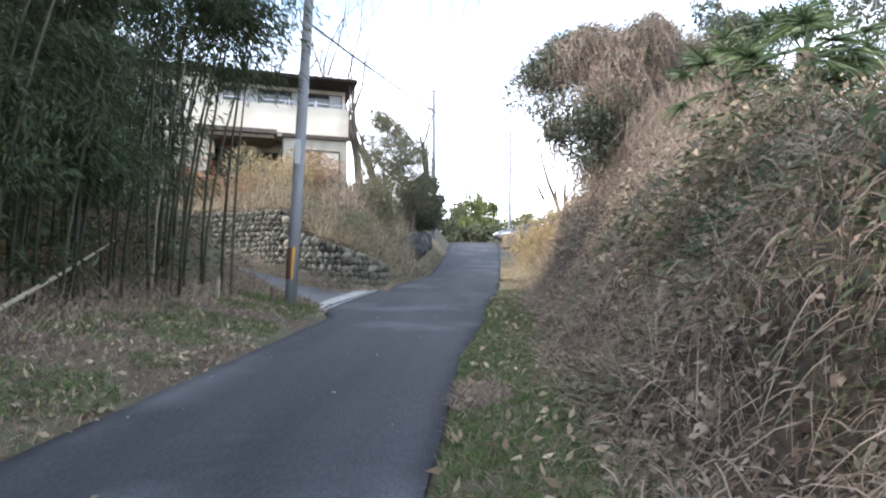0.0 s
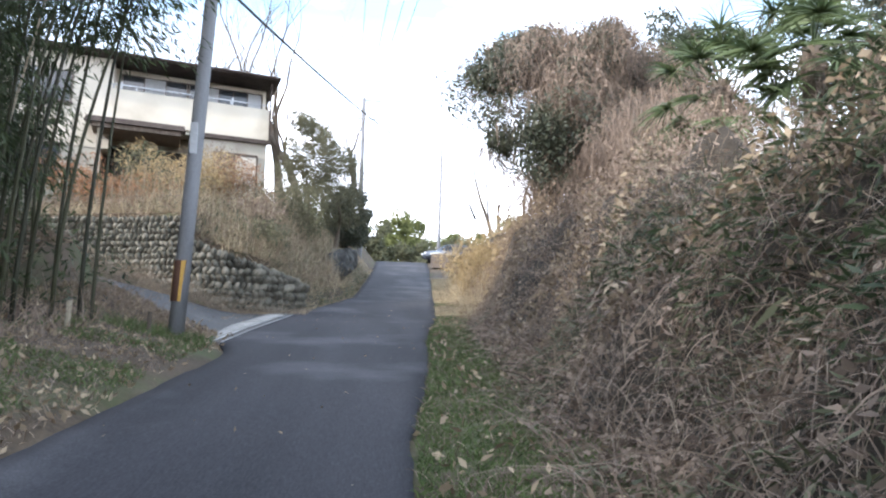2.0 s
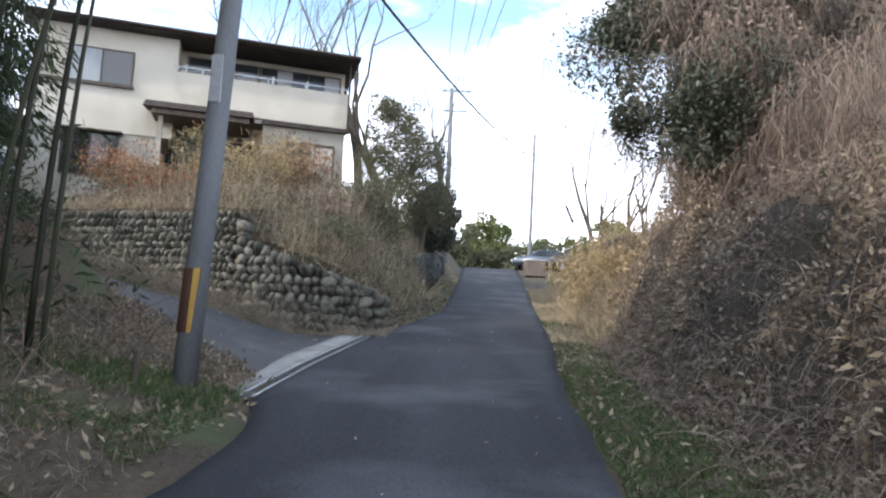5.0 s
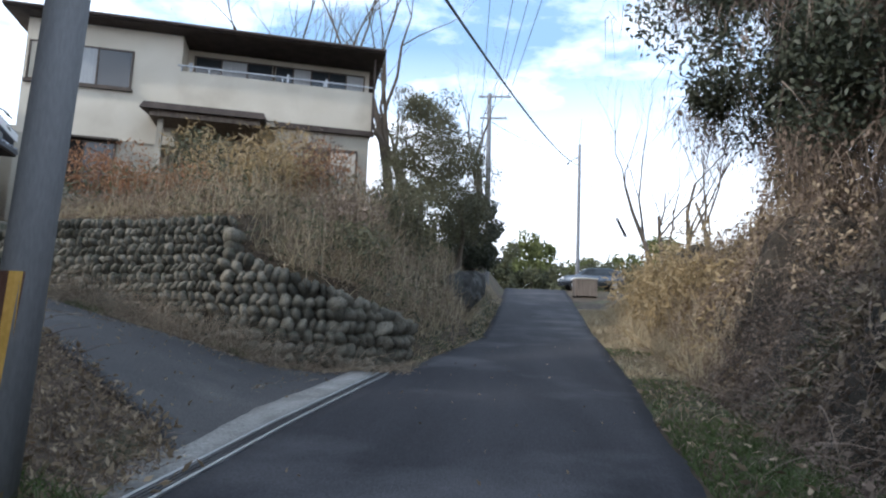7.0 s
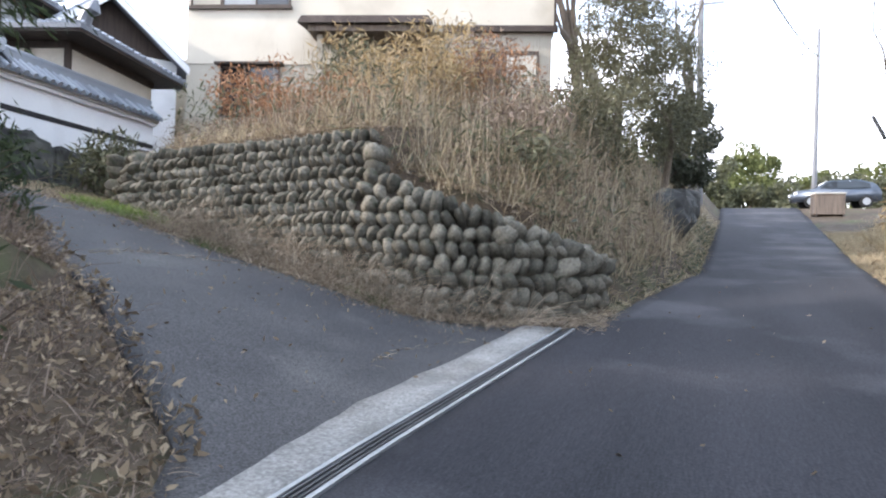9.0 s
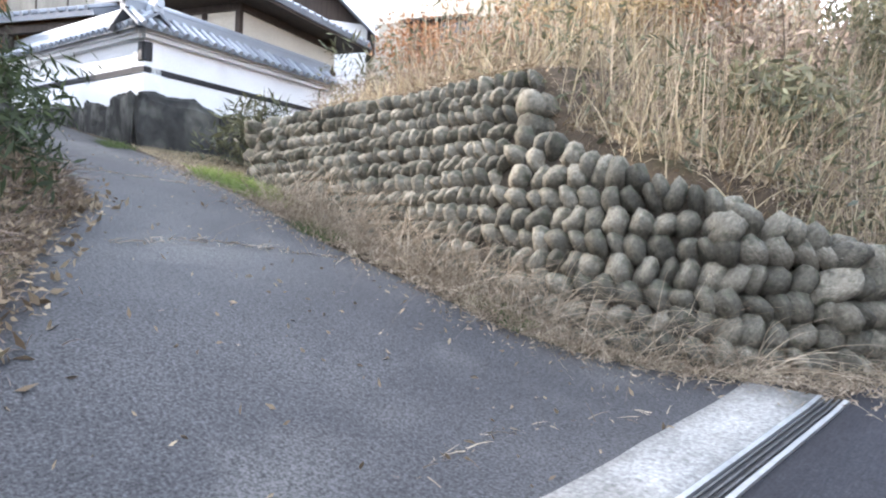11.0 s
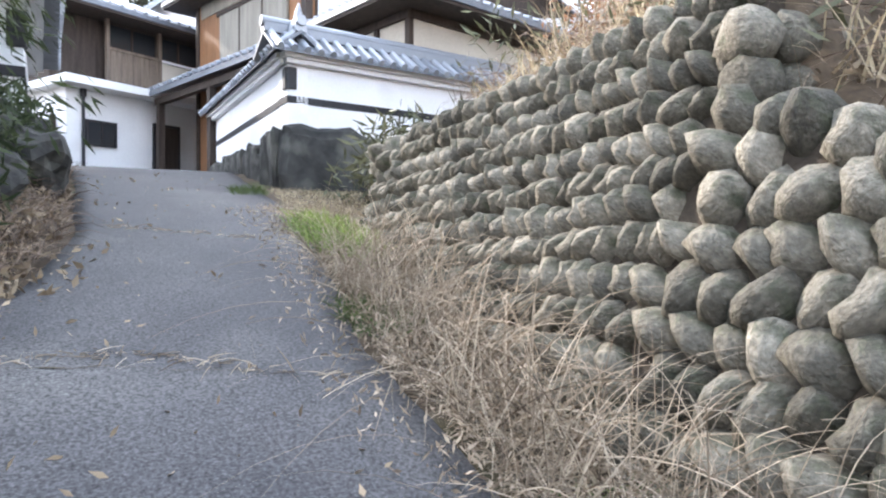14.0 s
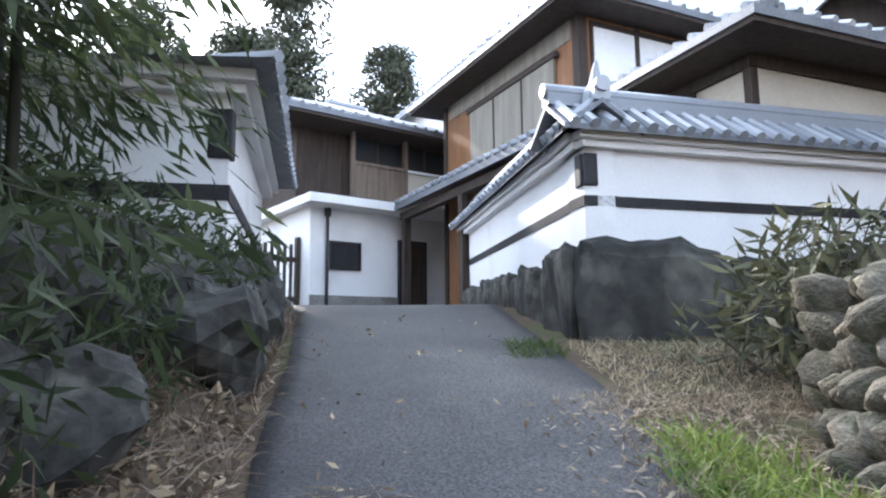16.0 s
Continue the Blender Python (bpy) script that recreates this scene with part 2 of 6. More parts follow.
def part(name, bm, mat, parent, label="", smooth=False):
    me = bm if isinstance(bm, bpy.types.Mesh) else finish(name, bm, mat, smooth)
    ob = new(name, me); ob.parent = parent
    if label:
        ob["label"] = label
    return ob


def solo(name, bm, mat, label, category, group="", kind="", smooth=False, m=None):
    me = bm if isinstance(bm, bpy.types.Mesh) else finish(name, bm, mat, smooth)
    ob = new(name, me)
    if m is not None:
        ob.matrix_world = m
    return tagged(ob, label, category, group, kind)


def box(bm, x0, x1, y0, y1, z0, z1, bevel=0.0):
    r = bmesh.ops.create_cube(bm, size=1, matrix=Matrix.LocRotScale(((x0 + x1) / 2, (y0 + y1) / 2, (z0 + z1) / 2), None, (abs(x1 - x0), abs(y1 - y0), abs(z1 - z0))))
    if bevel:
        es = list({e for v in r["verts"] for e in v.link_edges})
        bmesh.ops.bevel(bm, geom=es, offset=bevel, segments=2, affect="EDGES", profile=0.6)
    return bm


def boxes(*rows, bevel=0.0):
    bm = bmesh.new()
    for r in rows:
        box(bm, *r, bevel=bevel)
    return bm


def tube(bm, pts, radii, sides=8):
    pts = [Vector(p) for p in pts]; rings = []
    for i, p in enumerate(pts):
        d = (pts[min(i + 1, len(pts) - 1)] - pts[max(i - 1, 0)]).normalized()
        a = d.orthogonal().normalized() if i == 0 else (prev - d * prev.dot(d)).normalized()
        prev = a; b = d.cross(a); r = radii[i] if hasattr(radii, "__len__") else radii
        rings.append([bm.verts.new(p + (a * math.cos(k * 2 * math.pi / sides) + b * math.sin(k * 2 * math.pi / sides)) * r) for k in range(sides)])
    for r0, r1 in zip(rings, rings[1:]):
        for k in range(sides):
            bm.faces.new((r0[k], r0[(k + 1) % sides], r1[(k + 1) % sides], r1[k]))
    bm.faces.new(rings[0][::-1]); bm.faces.new(rings[-1])
    return bm


def mesh_np(name, verts, faces, mat, smooth=False):
    me = bpy.data.meshes.new(name); n, k = len(faces), faces.shape[1]
    me.vertices.add(len(verts)); me.vertices.foreach_set("co", np.asarray(verts, np.float32).ravel())
    me.loops.add(n * k); me.loops.foreach_set("vertex_index", np.asarray(faces, np.int32).ravel())
    me.polygons.add(n); me.polygons.foreach_set("loop_start", np.arange(0, n * k, k, dtype=np.int32)); me.polygons.foreach_set("loop_total", np.full(n, k, np.int32))
    if smooth:
        me.polygons.foreach_set("use_smooth", np.ones(n, bool))
    me.update(calc_edges=True); me.materials.append(mat)
    return me


def unit(v):
    return v / (np.linalg.norm(v, axis=-1, keepdims=True) + 1e-9)


def blade_mesh(name, roots, dirs, length, width, droop, mat, segs=3):
    """Bent tapering blades, one island each."""
    n = len(roots); d = unit(dirs); side = unit(np.cross(d, rng.normal(size=(n, 3)))); L = np.broadcast_to(length, n)[:, None]; W = np.broadcast_to(width, n)[:, None]
    vs = []
    for i in range(segs + 1):
        t = i / segs
        c = roots + d * L * t + np.array([0, 0, -1.0]) * (droop * L * t * t)
        w = W * (1 - 0.85 * t)
        vs += [c - side * w / 2, c + side * w / 2]
    V = np.stack(vs, 1).reshape(-1, 3); k = 2 * (segs + 1); base = (np.arange(n) * k)[:, None]
    F = np.concatenate([base + np.array([[2 * i, 2 * i + 1, 2 * i + 3, 2 * i + 2]]) for i in range(segs)], 1).reshape(-1, 4)
    return mesh_np(name, V, F, mat)


def leaf_mesh(name, pts, size, mat, aspect=0.35, hang=0.0, dirs=None):
    """Pointed folded leaves at the given places."""
    n = len(pts); d = rng.normal(size=(n, 3)) if dirs is None else dirs + 0.5 * rng.normal(size=(n, 3)); d[:, 2] -= hang; d = unit(d)
    s = unit(np.cross(d, rng.normal(size=(n, 3)))); u = np.cross(d, s); L = (size * rng.uniform(0.6, 1.3, n))[:, None]; w = L * aspect
    V = np.stack([pts, pts + d * L * 0.4 + s * w / 2 + u * w * 0.15, pts + d * L, pts + d * L * 0.4 - s * w / 2 + u * w * 0.15], 1).reshape(-1, 3)
    return mesh_np(name, V, np.arange(4 * n).reshape(n, 4), mat)




# ---- the lie of the land ----
def sstep(a, b, v):
    t = np.clip((v - a) / (b - a), 0, 1); return t * t * (3 - 2 * t)


def road_z(y):
    return np.interp(y, [-60, 20, 30, 44, 53, 80, 700], [-3.2, 1.79, 2.75, 4.6, 5.9, 6.3, 6.6])


def road_l(y):
    return np.interp(y, [-60, 0, 4, 8, 11.5, 12.6, 13.4, 16, 20.4, 21.5, 27, 32, 43, 60], [-3.6, -2.05, -1.92, -1.74, -1.6, -1.72, -1.98, -1.92, -1.66, -1.35, -0.3, -0.1, 0.4, 1.0])


def road_r(y):
    return np.interp(y, [-60, 0, 3.4, 5.5, 7.7, 9, 11.3, 14, 16.2, 20, 26, 35, 40.5, 45, 60], [-1.9, 0.25, 0.47, 0.57, 0.7, 0.88, 1.14, 1.33, 1.57, 2.08, 2.6, 3.32, 3.72, 4.1, 5.0])


def drive_z(x, y):
    base = np.interp(x, [-40, -20, -14, -11.5, -8, -5.8, -2.0], [4.5, 4.35, 4.25, 3.78, 3.08, 2.53, 1.62])
    w = sstep(-4.6, -1.9, x)
    return base * (1 - w) + road_z(y) * w


def drive_left(x):
    return np.interp(x, [-40, -19, -13.6, -12.4, -8.2, -7, -6.2, -4.5, -2.8, -1.9], [12, 16.2, 17.5, 17.7, 18.0, 17.8, 17.2, 16.4, 15.4, 14.0])


def wall_y(x):
    return np.interp(x, [-9.6, -9.25, -8.7, -5.0, -3.6, -2.6, -1.9, -1.5], [21.6, 20.75, 20.42, 20.1, 20.15, 20.45, 21.0, 21.8])


def wall_top(x):
    return np.interp(x, [-9.6, -9.2, -4.95, -4.6, -4.5, -2.0, -1.5], [4.05, 4.13, 4.36, 4.3, 3.75, 2.88, 2.6])


def land(x, y):
    zr = road_z(y); dl = road_l(y) - x; dr = x - road_r(y)
    grove = zr + 0.22 * np.clip(dl, 0, 1.6) + 0.04 * np.clip(dl - 1.6, 0, 30)
    dz = drive_z(x, y)
    gap = drive_left(x) - y
    leftbank = np.where(x < -5.0, dz + 0.5 * np.clip(gap, 0, 1.4) - 0.06 * np.clip(gap - 1.4, 0, 20), dz)
    w = sstep(11.5, 14.8, y)
    side = grove * (1 - w) + leftbank * w
    back = np.interp(y, [20, 23, 26, 30, 40, 60], [0.0, 0.55, 1.2, 1.4, 1.9, 2.0])
    terr = wall_top(x) - 0.06 + back
    terr = np.where(y > 24, np.maximum(terr, np.interp(y, [24, 27, 60], [4.9, 5.5, 7.5])), terr)
    bank = zr + np.clip((dl - 0.2) * 1.3, 0, 3.6)
    behind = np.where(y > 20.8, np.minimum(terr, bank), terr)
    west = dz + 0.25 * np.clip(y - 20.3, 0, 4)
    kw = sstep(-9.4, -10.2, x); behind = behind * (1 - kw) + west * kw
    inwall = sstep(0.9, 1.1, y - wall_y(np.clip(x, -10.2, -1.5)))
    left = np.where(y > 19.2, dz * (1 - inwall) + behind * inwall, side)
    left = np.where((y > 20.8) & (x > -1.6), np.minimum(terr, bank), left)
    rs = np.interp(y, [-60, 30, 40], [1, 1, 0])
    right = zr + 0.04 * np.clip(dr, 0, 0.8) + rs * (0.36 * np.clip(dr - 1.0, 0, 3.0) + 0.1 * np.clip(dr - 4.0, 0, 30))
    z = np.where(dl > 0, left, np.where(dr > 0, right, zr))
    far = sstep(90, 400, np.hypot(x, y))
    return z * (1 - far) + far * 6.4


def lz(x, y):
    return float(land(np.array(float(x)), np.array(float(y))))


def axis(fine0, fine1, step, far):
    a = np.arange(fine0, fine1 + 1e-6, step); g = []; v, s = fine1, step
    while v < far:
        s *= 1.35; v += s; g.append(v)
    lo = []; v, s = fine0, step
    while v > -far:
        s *= 1.35; v -= s; lo.append(v)
    return np.array(lo[::-1] + list(a) + g)


gx, gy = axis(-22, 14, 0.2, 900), axis(-6, 48, 0.2, 900)
X, Y = np.meshgrid(gx, gy)
Z = land(X, Y)
onroad = (X > road_l(Y) - 0.1) & (X < road_r(Y) + 0.1) & (Y > -60) & (Y < 60)
ondrive = (X < -1.4) & (X > -21) & (Y > drive_left(X) - 0.1) & (Y < np.interp(X, [-21, -10, -9.5, -8.9, -4, -2.4, -1.4], [19.95, 19.9, 19.95, 19.95, 19.7, 20.6, 20.9]))
Z = Z + (rng.random(Z.shape) - 0.5) * 0.05 - np.where(onroad | ondrive, 0.07, 0.0)
nx, ny = len(gx), len(gy)
idx = np.arange(nx * ny).reshape(ny, nx)
F = np.stack([idx[:-1, :-1], idx[:-1, 1:], idx[1:, 1:], idx[1:, :-1]], -1).reshape(-1, 4)
solo("ground", mesh_np("ground", np.stack([X, Y, Z], -1).reshape(-1, 3), F, SOIL, True), None, "brown soil covered with dead leaves", "ground", kind="structure")


def strip(name, rows, mat, label, kind="structure", cat="road", cols=14, zf=None, lift=0.0):
    """A paved strip between pairs of edge points, with a thickness of 6 cm."""
    vs = []
    for (ax, ay), (bx, by) in rows:
        for k in range(cols + 1):
            t = k / cols; x, y = ax + (bx - ax) * t, ay + (by - ay) * t
            vs.append((x, y, zf(x, y) + lift + 0.004 * noise.noise((x * 1.3, y * 1.3, 0))))
    n = len(rows); top = np.array(vs); bot = top - (0, 0, 0.06); V = np.concatenate([top, bot]); o = len(top); w = cols + 1; fs = []
    for r in range(n - 1):
        for k in range(cols):
            a = r * w + k; fs.append((a, a + 1, a + w + 1, a + w))
        a = r * w; fs.append((a, a + w, a + w + o, a + o)); a = r * w + cols; fs.append((a + w, a, a + o, a + w + o))
    for r in (0, n - 1):
        for k in range(cols):
            a = r * w + k; fs.append((a, a + o, a + o + 1, a + 1) if r == 0 else (a + 1, a + 1 + o, a + o, a))
    return solo(name, mesh_np(name, V, np.array(fs), mat, False), None, label, cat, kind=kind)


ys = np.concatenate([np.arange(-12, 48, 0.35), np.arange(48, 62, 1.0)])
wob = lambda y, s: 0.05 * noise.noise((y * 1.7, s, 0.3)) + 0.03 * noise.noise((y * 5.1, s, 0.7))
strip("road", [((float(road_l(y)) + wob(y, 1), y), (float(road_r(y)) + wob(y, 5), y)) for y in ys], ASPHALT, "worn dark asphalt lane with pale patches", zf=lambda x, y: float(road_z(y)), lift=0.01)
dxs = np.concatenate([np.arange(-2.05, -6, -0.25), np.arange(-6, -21, -0.35)])
dright = lambda x: float(np.interp(x, [-21, -16, -12, -9.5, -8.9, -7.3, -5.8, -4.0, -3.0, -2.05], [20.0, 19.9, 19.9, 19.95, 19.9, 19.72, 19.52, 19.65, 20.2, 20.5]))
strip("driveway", [((x, float(drive_left(x)) + wob(x, 3)), (x, dright(x) + wob(x, 8))) for x in dxs], DRIVE, "steep grey asphalt driveway with cracks", zf=lambda x, y: float(drive_z(np.array(x), np.array(y))), lift=0.012)

# ---- apron and drain between lane and driveway ----
dy = np.arange(13.4, 20.5, 0.3)
edge = lambda y: float(road_l(y)) + 0.06
strip("concrete_apron", [((edge(y) - 0.62 + wob(y, 11), y), (edge(y) - 0.2, y)) for y in dy], CONCRETE, "pale concrete apron strip beside the drain", cat="kerb", cols=3, zf=lambda x, y: float(road_z(y)), lift=0.03)
drain = thing("drain_channel", pose(0, 0, 0), "long steel grated drain channel sunk in the road edge", "drain")
for name, a, b, mat, lift in (("channel", -0.2, -0.02, BLACKWOOD, -0.005), ("rim", -0.2, -0.17, STEEL, 0.03), ("rim", -0.05, -0.02, STEEL, 0.03)):
    bm = bmesh.new(); rows = []
    for y in dy:
        z = float(road_z(y)) + lift
        rows.append([bm.verts.new((edge(y) + o, y, z - h)) for o, h in ((a, 0.05), (a, 0), (b, 0), (b, 0.05))])
    for r0, r1 in zip(rows, rows[1:]):
        for k in range(3):
            bm.faces.new((r0[k], r0[k + 1], r1[k + 1], r1[k]))
    part(name, bm, mat, drain)
for k in range(3):
    bm = bmesh.new(); tube(bm, [(edge(y) - 0.145 + 0.035 * k, y, float(road_z(y)) + 0.022) for y in dy], 0.008, 4); part("bar", bm, GRATE, drain)


# ---- stone retaining walls ----
def rock_mesh(name, seed, mat, sub=2, rough=0.36):
    bm = bmesh.new(); bmesh.ops.create_icosphere(bm, subdivisions=sub, radius=0.5)
    for v in bm.verts:
        n1 = noise.noise(v.co * 2.2 + Vector((seed * 7.1, seed, 0))); n2 = noise.noise(v.co * 5 + Vector((0, seed * 3.3, 5)))
        p = v.co.copy(); m = max(abs(p.x), abs(p.y), abs(p.z)); p = p * 0.78 + p * (0.22 * 0.43 / m)
        v.co = p * (1 + rough * n1 + rough * 0.35 * n2)
    if sub > 2:
        for v in bm.verts:
            q = v.co * 1.7 + Vector((seed * 5.3, 0, seed)); v.co *= 1 + 0.3 * abs(noise.noise(q)) - 0.16 * abs(noise.noise(q * 2.7)) + 0.05 * noise.noise(q * 9)
    return finish(name, bm, mat, sub < 3)


STONES = [rock_mesh("stone", i, STONE) for i in range(9)]


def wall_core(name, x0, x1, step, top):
    """Battered mortar backing of a stone wall, coloured dark as the shade between cobbles."""
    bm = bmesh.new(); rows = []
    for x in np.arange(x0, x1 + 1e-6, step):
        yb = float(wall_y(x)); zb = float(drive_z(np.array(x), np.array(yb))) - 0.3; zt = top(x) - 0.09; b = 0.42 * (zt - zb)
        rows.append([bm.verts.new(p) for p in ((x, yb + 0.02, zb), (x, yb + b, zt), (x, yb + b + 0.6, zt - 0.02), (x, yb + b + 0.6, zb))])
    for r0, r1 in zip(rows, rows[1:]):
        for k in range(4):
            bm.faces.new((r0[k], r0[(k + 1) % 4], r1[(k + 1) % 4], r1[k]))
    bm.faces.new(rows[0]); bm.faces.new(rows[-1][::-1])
    return finish(name, bm, MORTARSHADE)


def lay_stones(wall, x0, x1, w, h, top, big=1.0, level=None):
    """Courses of tilted cobbles, level or parallel to the wall's top, down to the ground."""
    xs = np.arange(x0, x1, 0.02); ysl = wall_y(xs); seg = np.hypot(np.diff(xs), np.diff(ysl)); cum = np.concatenate([[0], np.cumsum(seg)])
    for row in range(16):
        s = w * (0.5 if row % 2 else 0.1)
        while s < cum[-1]:
            i = int(np.searchsorted(cum, s)) - 1; i = max(0, min(i, len(xs) - 2)); x, yb = float(xs[i]), float(ysl[i]); ang = math.atan2(ysl[i + 1] - ysl[i], xs[i + 1] - xs[i])
            zb = float(drive_z(np.array(x), np.array(yb))) - 0.02
            z = top(x) - (row + 0.42) * h * 0.92 if level is None or row == 0 else level + (row - 0.5) * h * 0.92
            z += 0.015 * math.sin(x * 2.3 + row)
            ww = w * RND.uniform(0.78, 1.3)
            if zb - 0.12 < z < top(x) - (0.03 if level is None or row == 0 else 0.75 * h):
                hh = h * RND.uniform(0.95, 1.25)
                lean = (27 if row % 2 else -25) + RND.gauss(0, 10)
                if z + h * 0.7 > top(x):
                    lean = RND.uniform(-25, 25)
                off = 0.42 * (z - zb + 0.3) + 0.05
                ob = new("stone", RND.choice(STONES)); ob.parent = wall
                ob.matrix_basis = Matrix.LocRotScale((x, yb + off * math.cos(ang) ** 2 + RND.uniform(-0.02, 0.03), z + RND.uniform(-0.012, 0.012)), Euler((radians(-20), radians(lean), ang)), (ww * 1.12, 0.36 * big, hh * 1.26))
            s += ww


# ---- gate walls, houses: frames of reference ----


def tiled_roof(parent, x0, x1, yc, z, half, rise, ridge=True, pitch=0.2, mat=KAWARA, sub=True):
    """Small two-sided tiled coping along local x: slabs, cover-tile ribs with round ends, and a ridge."""
    bm = bmesh.new(); t = 0.05
    for s in (-1, 1):
        vs = [bm.verts.new(p) for p in ((x0, yc, z + rise), (x1, yc, z + rise), (x1, yc + s * half, z), (x0, yc + s * half, z), (x0, yc, z + rise - t), (x1, yc, z + rise - t), (x1, yc + s * half, z - t), (x0, yc + s * half, z - t))]
        for q in ((0, 1, 2, 3), (7, 6, 5, 4), (0, 3, 7, 4), (1, 5, 6, 2), (3, 2, 6, 7)):
            bm.faces.new([vs[i] for i in q])
    part("roof_slab", bm, KAWARAD, parent)
    bm = bmesh.new(); tube(bm, [(0, 0, 0.02), (0, -half - 0.03, 0.02 - rise * (half + 0.03) / half)], [0.05, 0.052], 8); rib = finish("cover_tile", bm, mat, False)
    n = int((x1 - x0) / pitch)
    for k in range(n + 1):
        x = x0 + (k + 0.5) * (x1 - x0) / (n + 1)
        for s in (0, 180):
            ob = new("cover_tile", rib); ob.parent = parent; ob.matrix_basis = pose(x, yc, z + rise, 0, 0, s)
    if ridge:
        bm = bmesh.new(); box(bm, x0, x1, yc - 0.08, yc + 0.08, z + rise - 0.02, z + rise + 0.1); tube(bm, [(x0 - 0.03, yc, z + rise + 0.13), (x1 + 0.03, yc, z + rise + 0.13)], 0.075, 10)
        part("ridge", bm, mat, parent)


def garden_wall(name, m, length, z_base, z_top, band, label, roof0=0.0, roof1=0.0, foot=0.5):
    """White plastered wall with a dark band and tiled coping; the face is local -y."""
    g = thing(name, m, label, "wall", kind="structure")
    part("plaster", boxes((0, length, 0, 0.3, z_base - 0.5, z_top)), PLASTER, g, "white plaster")
    part("cornice", boxes((-0.05, length, -0.1, 0.4, z_top, z_top + 0.07), (-0.1, length, -0.16, 0.46, z_top + 0.07, z_top + 0.15), bevel=0.01), PLASTER, g, "moulded white cornice")
    part("band", boxes((-0.012, length, -0.012, 0.312, band - 0.05, band + 0.05)), BLACKWOOD, g, "black horizontal band")
    tiled_roof(g, -0.25 - roof0, length + roof1, 0.15, z_top + 0.16, 0.4, 0.3)
    return g


def block_mesh(name, seed, mat, rough=0.085):
    """A split boulder: squarish, with broken vertical faces and worn edges."""
    bm = bmesh.new(); bmesh.ops.create_cube(bm, size=1.0); bmesh.ops.bevel(bm, geom=list(bm.edges), offset=0.07, segments=1, affect="EDGES"); bmesh.ops.subdivide_edges(bm, edges=list(bm.edges), cuts=5, use_grid_fill=True)
    for v in bm.verts:
        q = Vector((v.co.x * 3.4 + seed * 3.1, v.co.y * 3.4, v.co.z * 1.3 + seed)); n1 = noise.noise(q); n2 = abs(noise.noise(q * 2.3)); n3 = noise.noise(v.co * 1.1 + Vector((seed, 0, 4)))
        v.co = v.co * (1 + 0.12 * n3 + rough * 2.0 * n1 - rough * 1.6 * n2 + 0.025 * noise.noise(q * 6))
    return finish(name, bm, mat)


def rough_stones(name, m, rows, label, seed):
    """A footing of split dark boulders: one row of blocks (x, width, bottom, top, depth)."""
    r = random.Random(seed); g = thing(name, m, label, "rock wall", kind="structure")
    for k, (x, w, z0, z1, d) in enumerate(rows):
        ob = new("rock", block_mesh("rock", seed + k, ROCK)); ob.parent = g
        ob.matrix_basis = Matrix.LocRotScale((x + w / 2, d / 2 - 0.1 + r.uniform(-0.03, 0.03), (z0 + z1) / 2), Euler((r.uniform(-0.05, 0.05), r.uniform(-0.06, 0.06), r.uniform(-0.06, 0.06))), (w * 1.06, d, (z1 - z0) * 1.04))
    return g


# right-hand gate wall: corner, one face along the drive, one face towards the lane
CX, CY = -11.81, 20.36
face_a = math.degrees(math.atan2(19.93 - CY, -17.1 - CX))
ga = garden_wall("garden_wall_drive", pose(CX, CY, 0, 0, 0, face_a + 180) @ pose(-5.3, 0, 0), 5.3, 4.6, 5.6, 5.11, "white plastered garden wall with tiled coping along the drive", roof1=0.15)
face_b = 100.0
gb = garden_wall("garden_wall_front", pose(CX, CY, 0, 0, 0, face_b), 4.6, 4.6, 5.6, 5.11, "white plastered garden wall with tiled coping facing the lane", roof0=0.05)
for g, x in ((ga, 5.22), (gb, 0.06)):
    part("corner_post", boxes((x - 0.07, x + 0.07, -0.035, 0.05, 5.25, 5.56), bevel=0.015), BLACKWOOD, g, "black corner bracket")
fin = thing("roof_finial", pose(CX - 0.05, CY + 0.16, 6.05), "grey tile finial on the coping corner", "finial")
bm = bmesh.new(); tube(bm, [(0, 0, 0), (0, 0, 0.12), (0, 0, 0.2), (0.02, 0, 0.3), (0.05, 0, 0.42)], [0.14, 0.12, 0.07, 0.05, 0.015], 8); part("spike", bm, KAWARA, fin)
bm = bmesh.new(); tube(bm, [(-0.12, 0, 0.05), (0.12, 0, 0.05)], [0.1, 0.1], 10); part("end_tile", bm, KAWARA, fin)
rough_stones("stone_footing_drive", pose(CX, CY - 0.1, 0, 0, 0, face_a + 180), [(-0.62, 0.6, 3.55, 4.66, 0.6), (-1.1, 0.5, 3.7, 4.5, 0.5), (-1.55, 0.45, 3.8, 4.62, 0.5), (-2.05, 0.5, 3.9, 4.55, 0.5), (-2.5, 0.45, 4.0, 4.62, 0.45), (-3.1, 0.6, 4.0, 4.6, 0.45), (-3.6, 0.5, 4.05, 4.64, 0.45), (-4.2, 0.6, 4.05, 4.62, 0.45), (-4.8, 0.6, 4.05, 4.62, 0.45)], "dark rough stone footing under the white wall", 3)
rough_stones("stone_footing_front", pose(CX + 0.12, CY - 0.12, 0, 0, 0, face_b), [(0.0, 1.55, 3.3, 4.68, 0.75), (1.5, 1.25, 3.3, 4.62, 0.7), (2.7, 1.5, 3.3, 4.66, 0.7)], "dark split boulder footing under the white wall", 11)

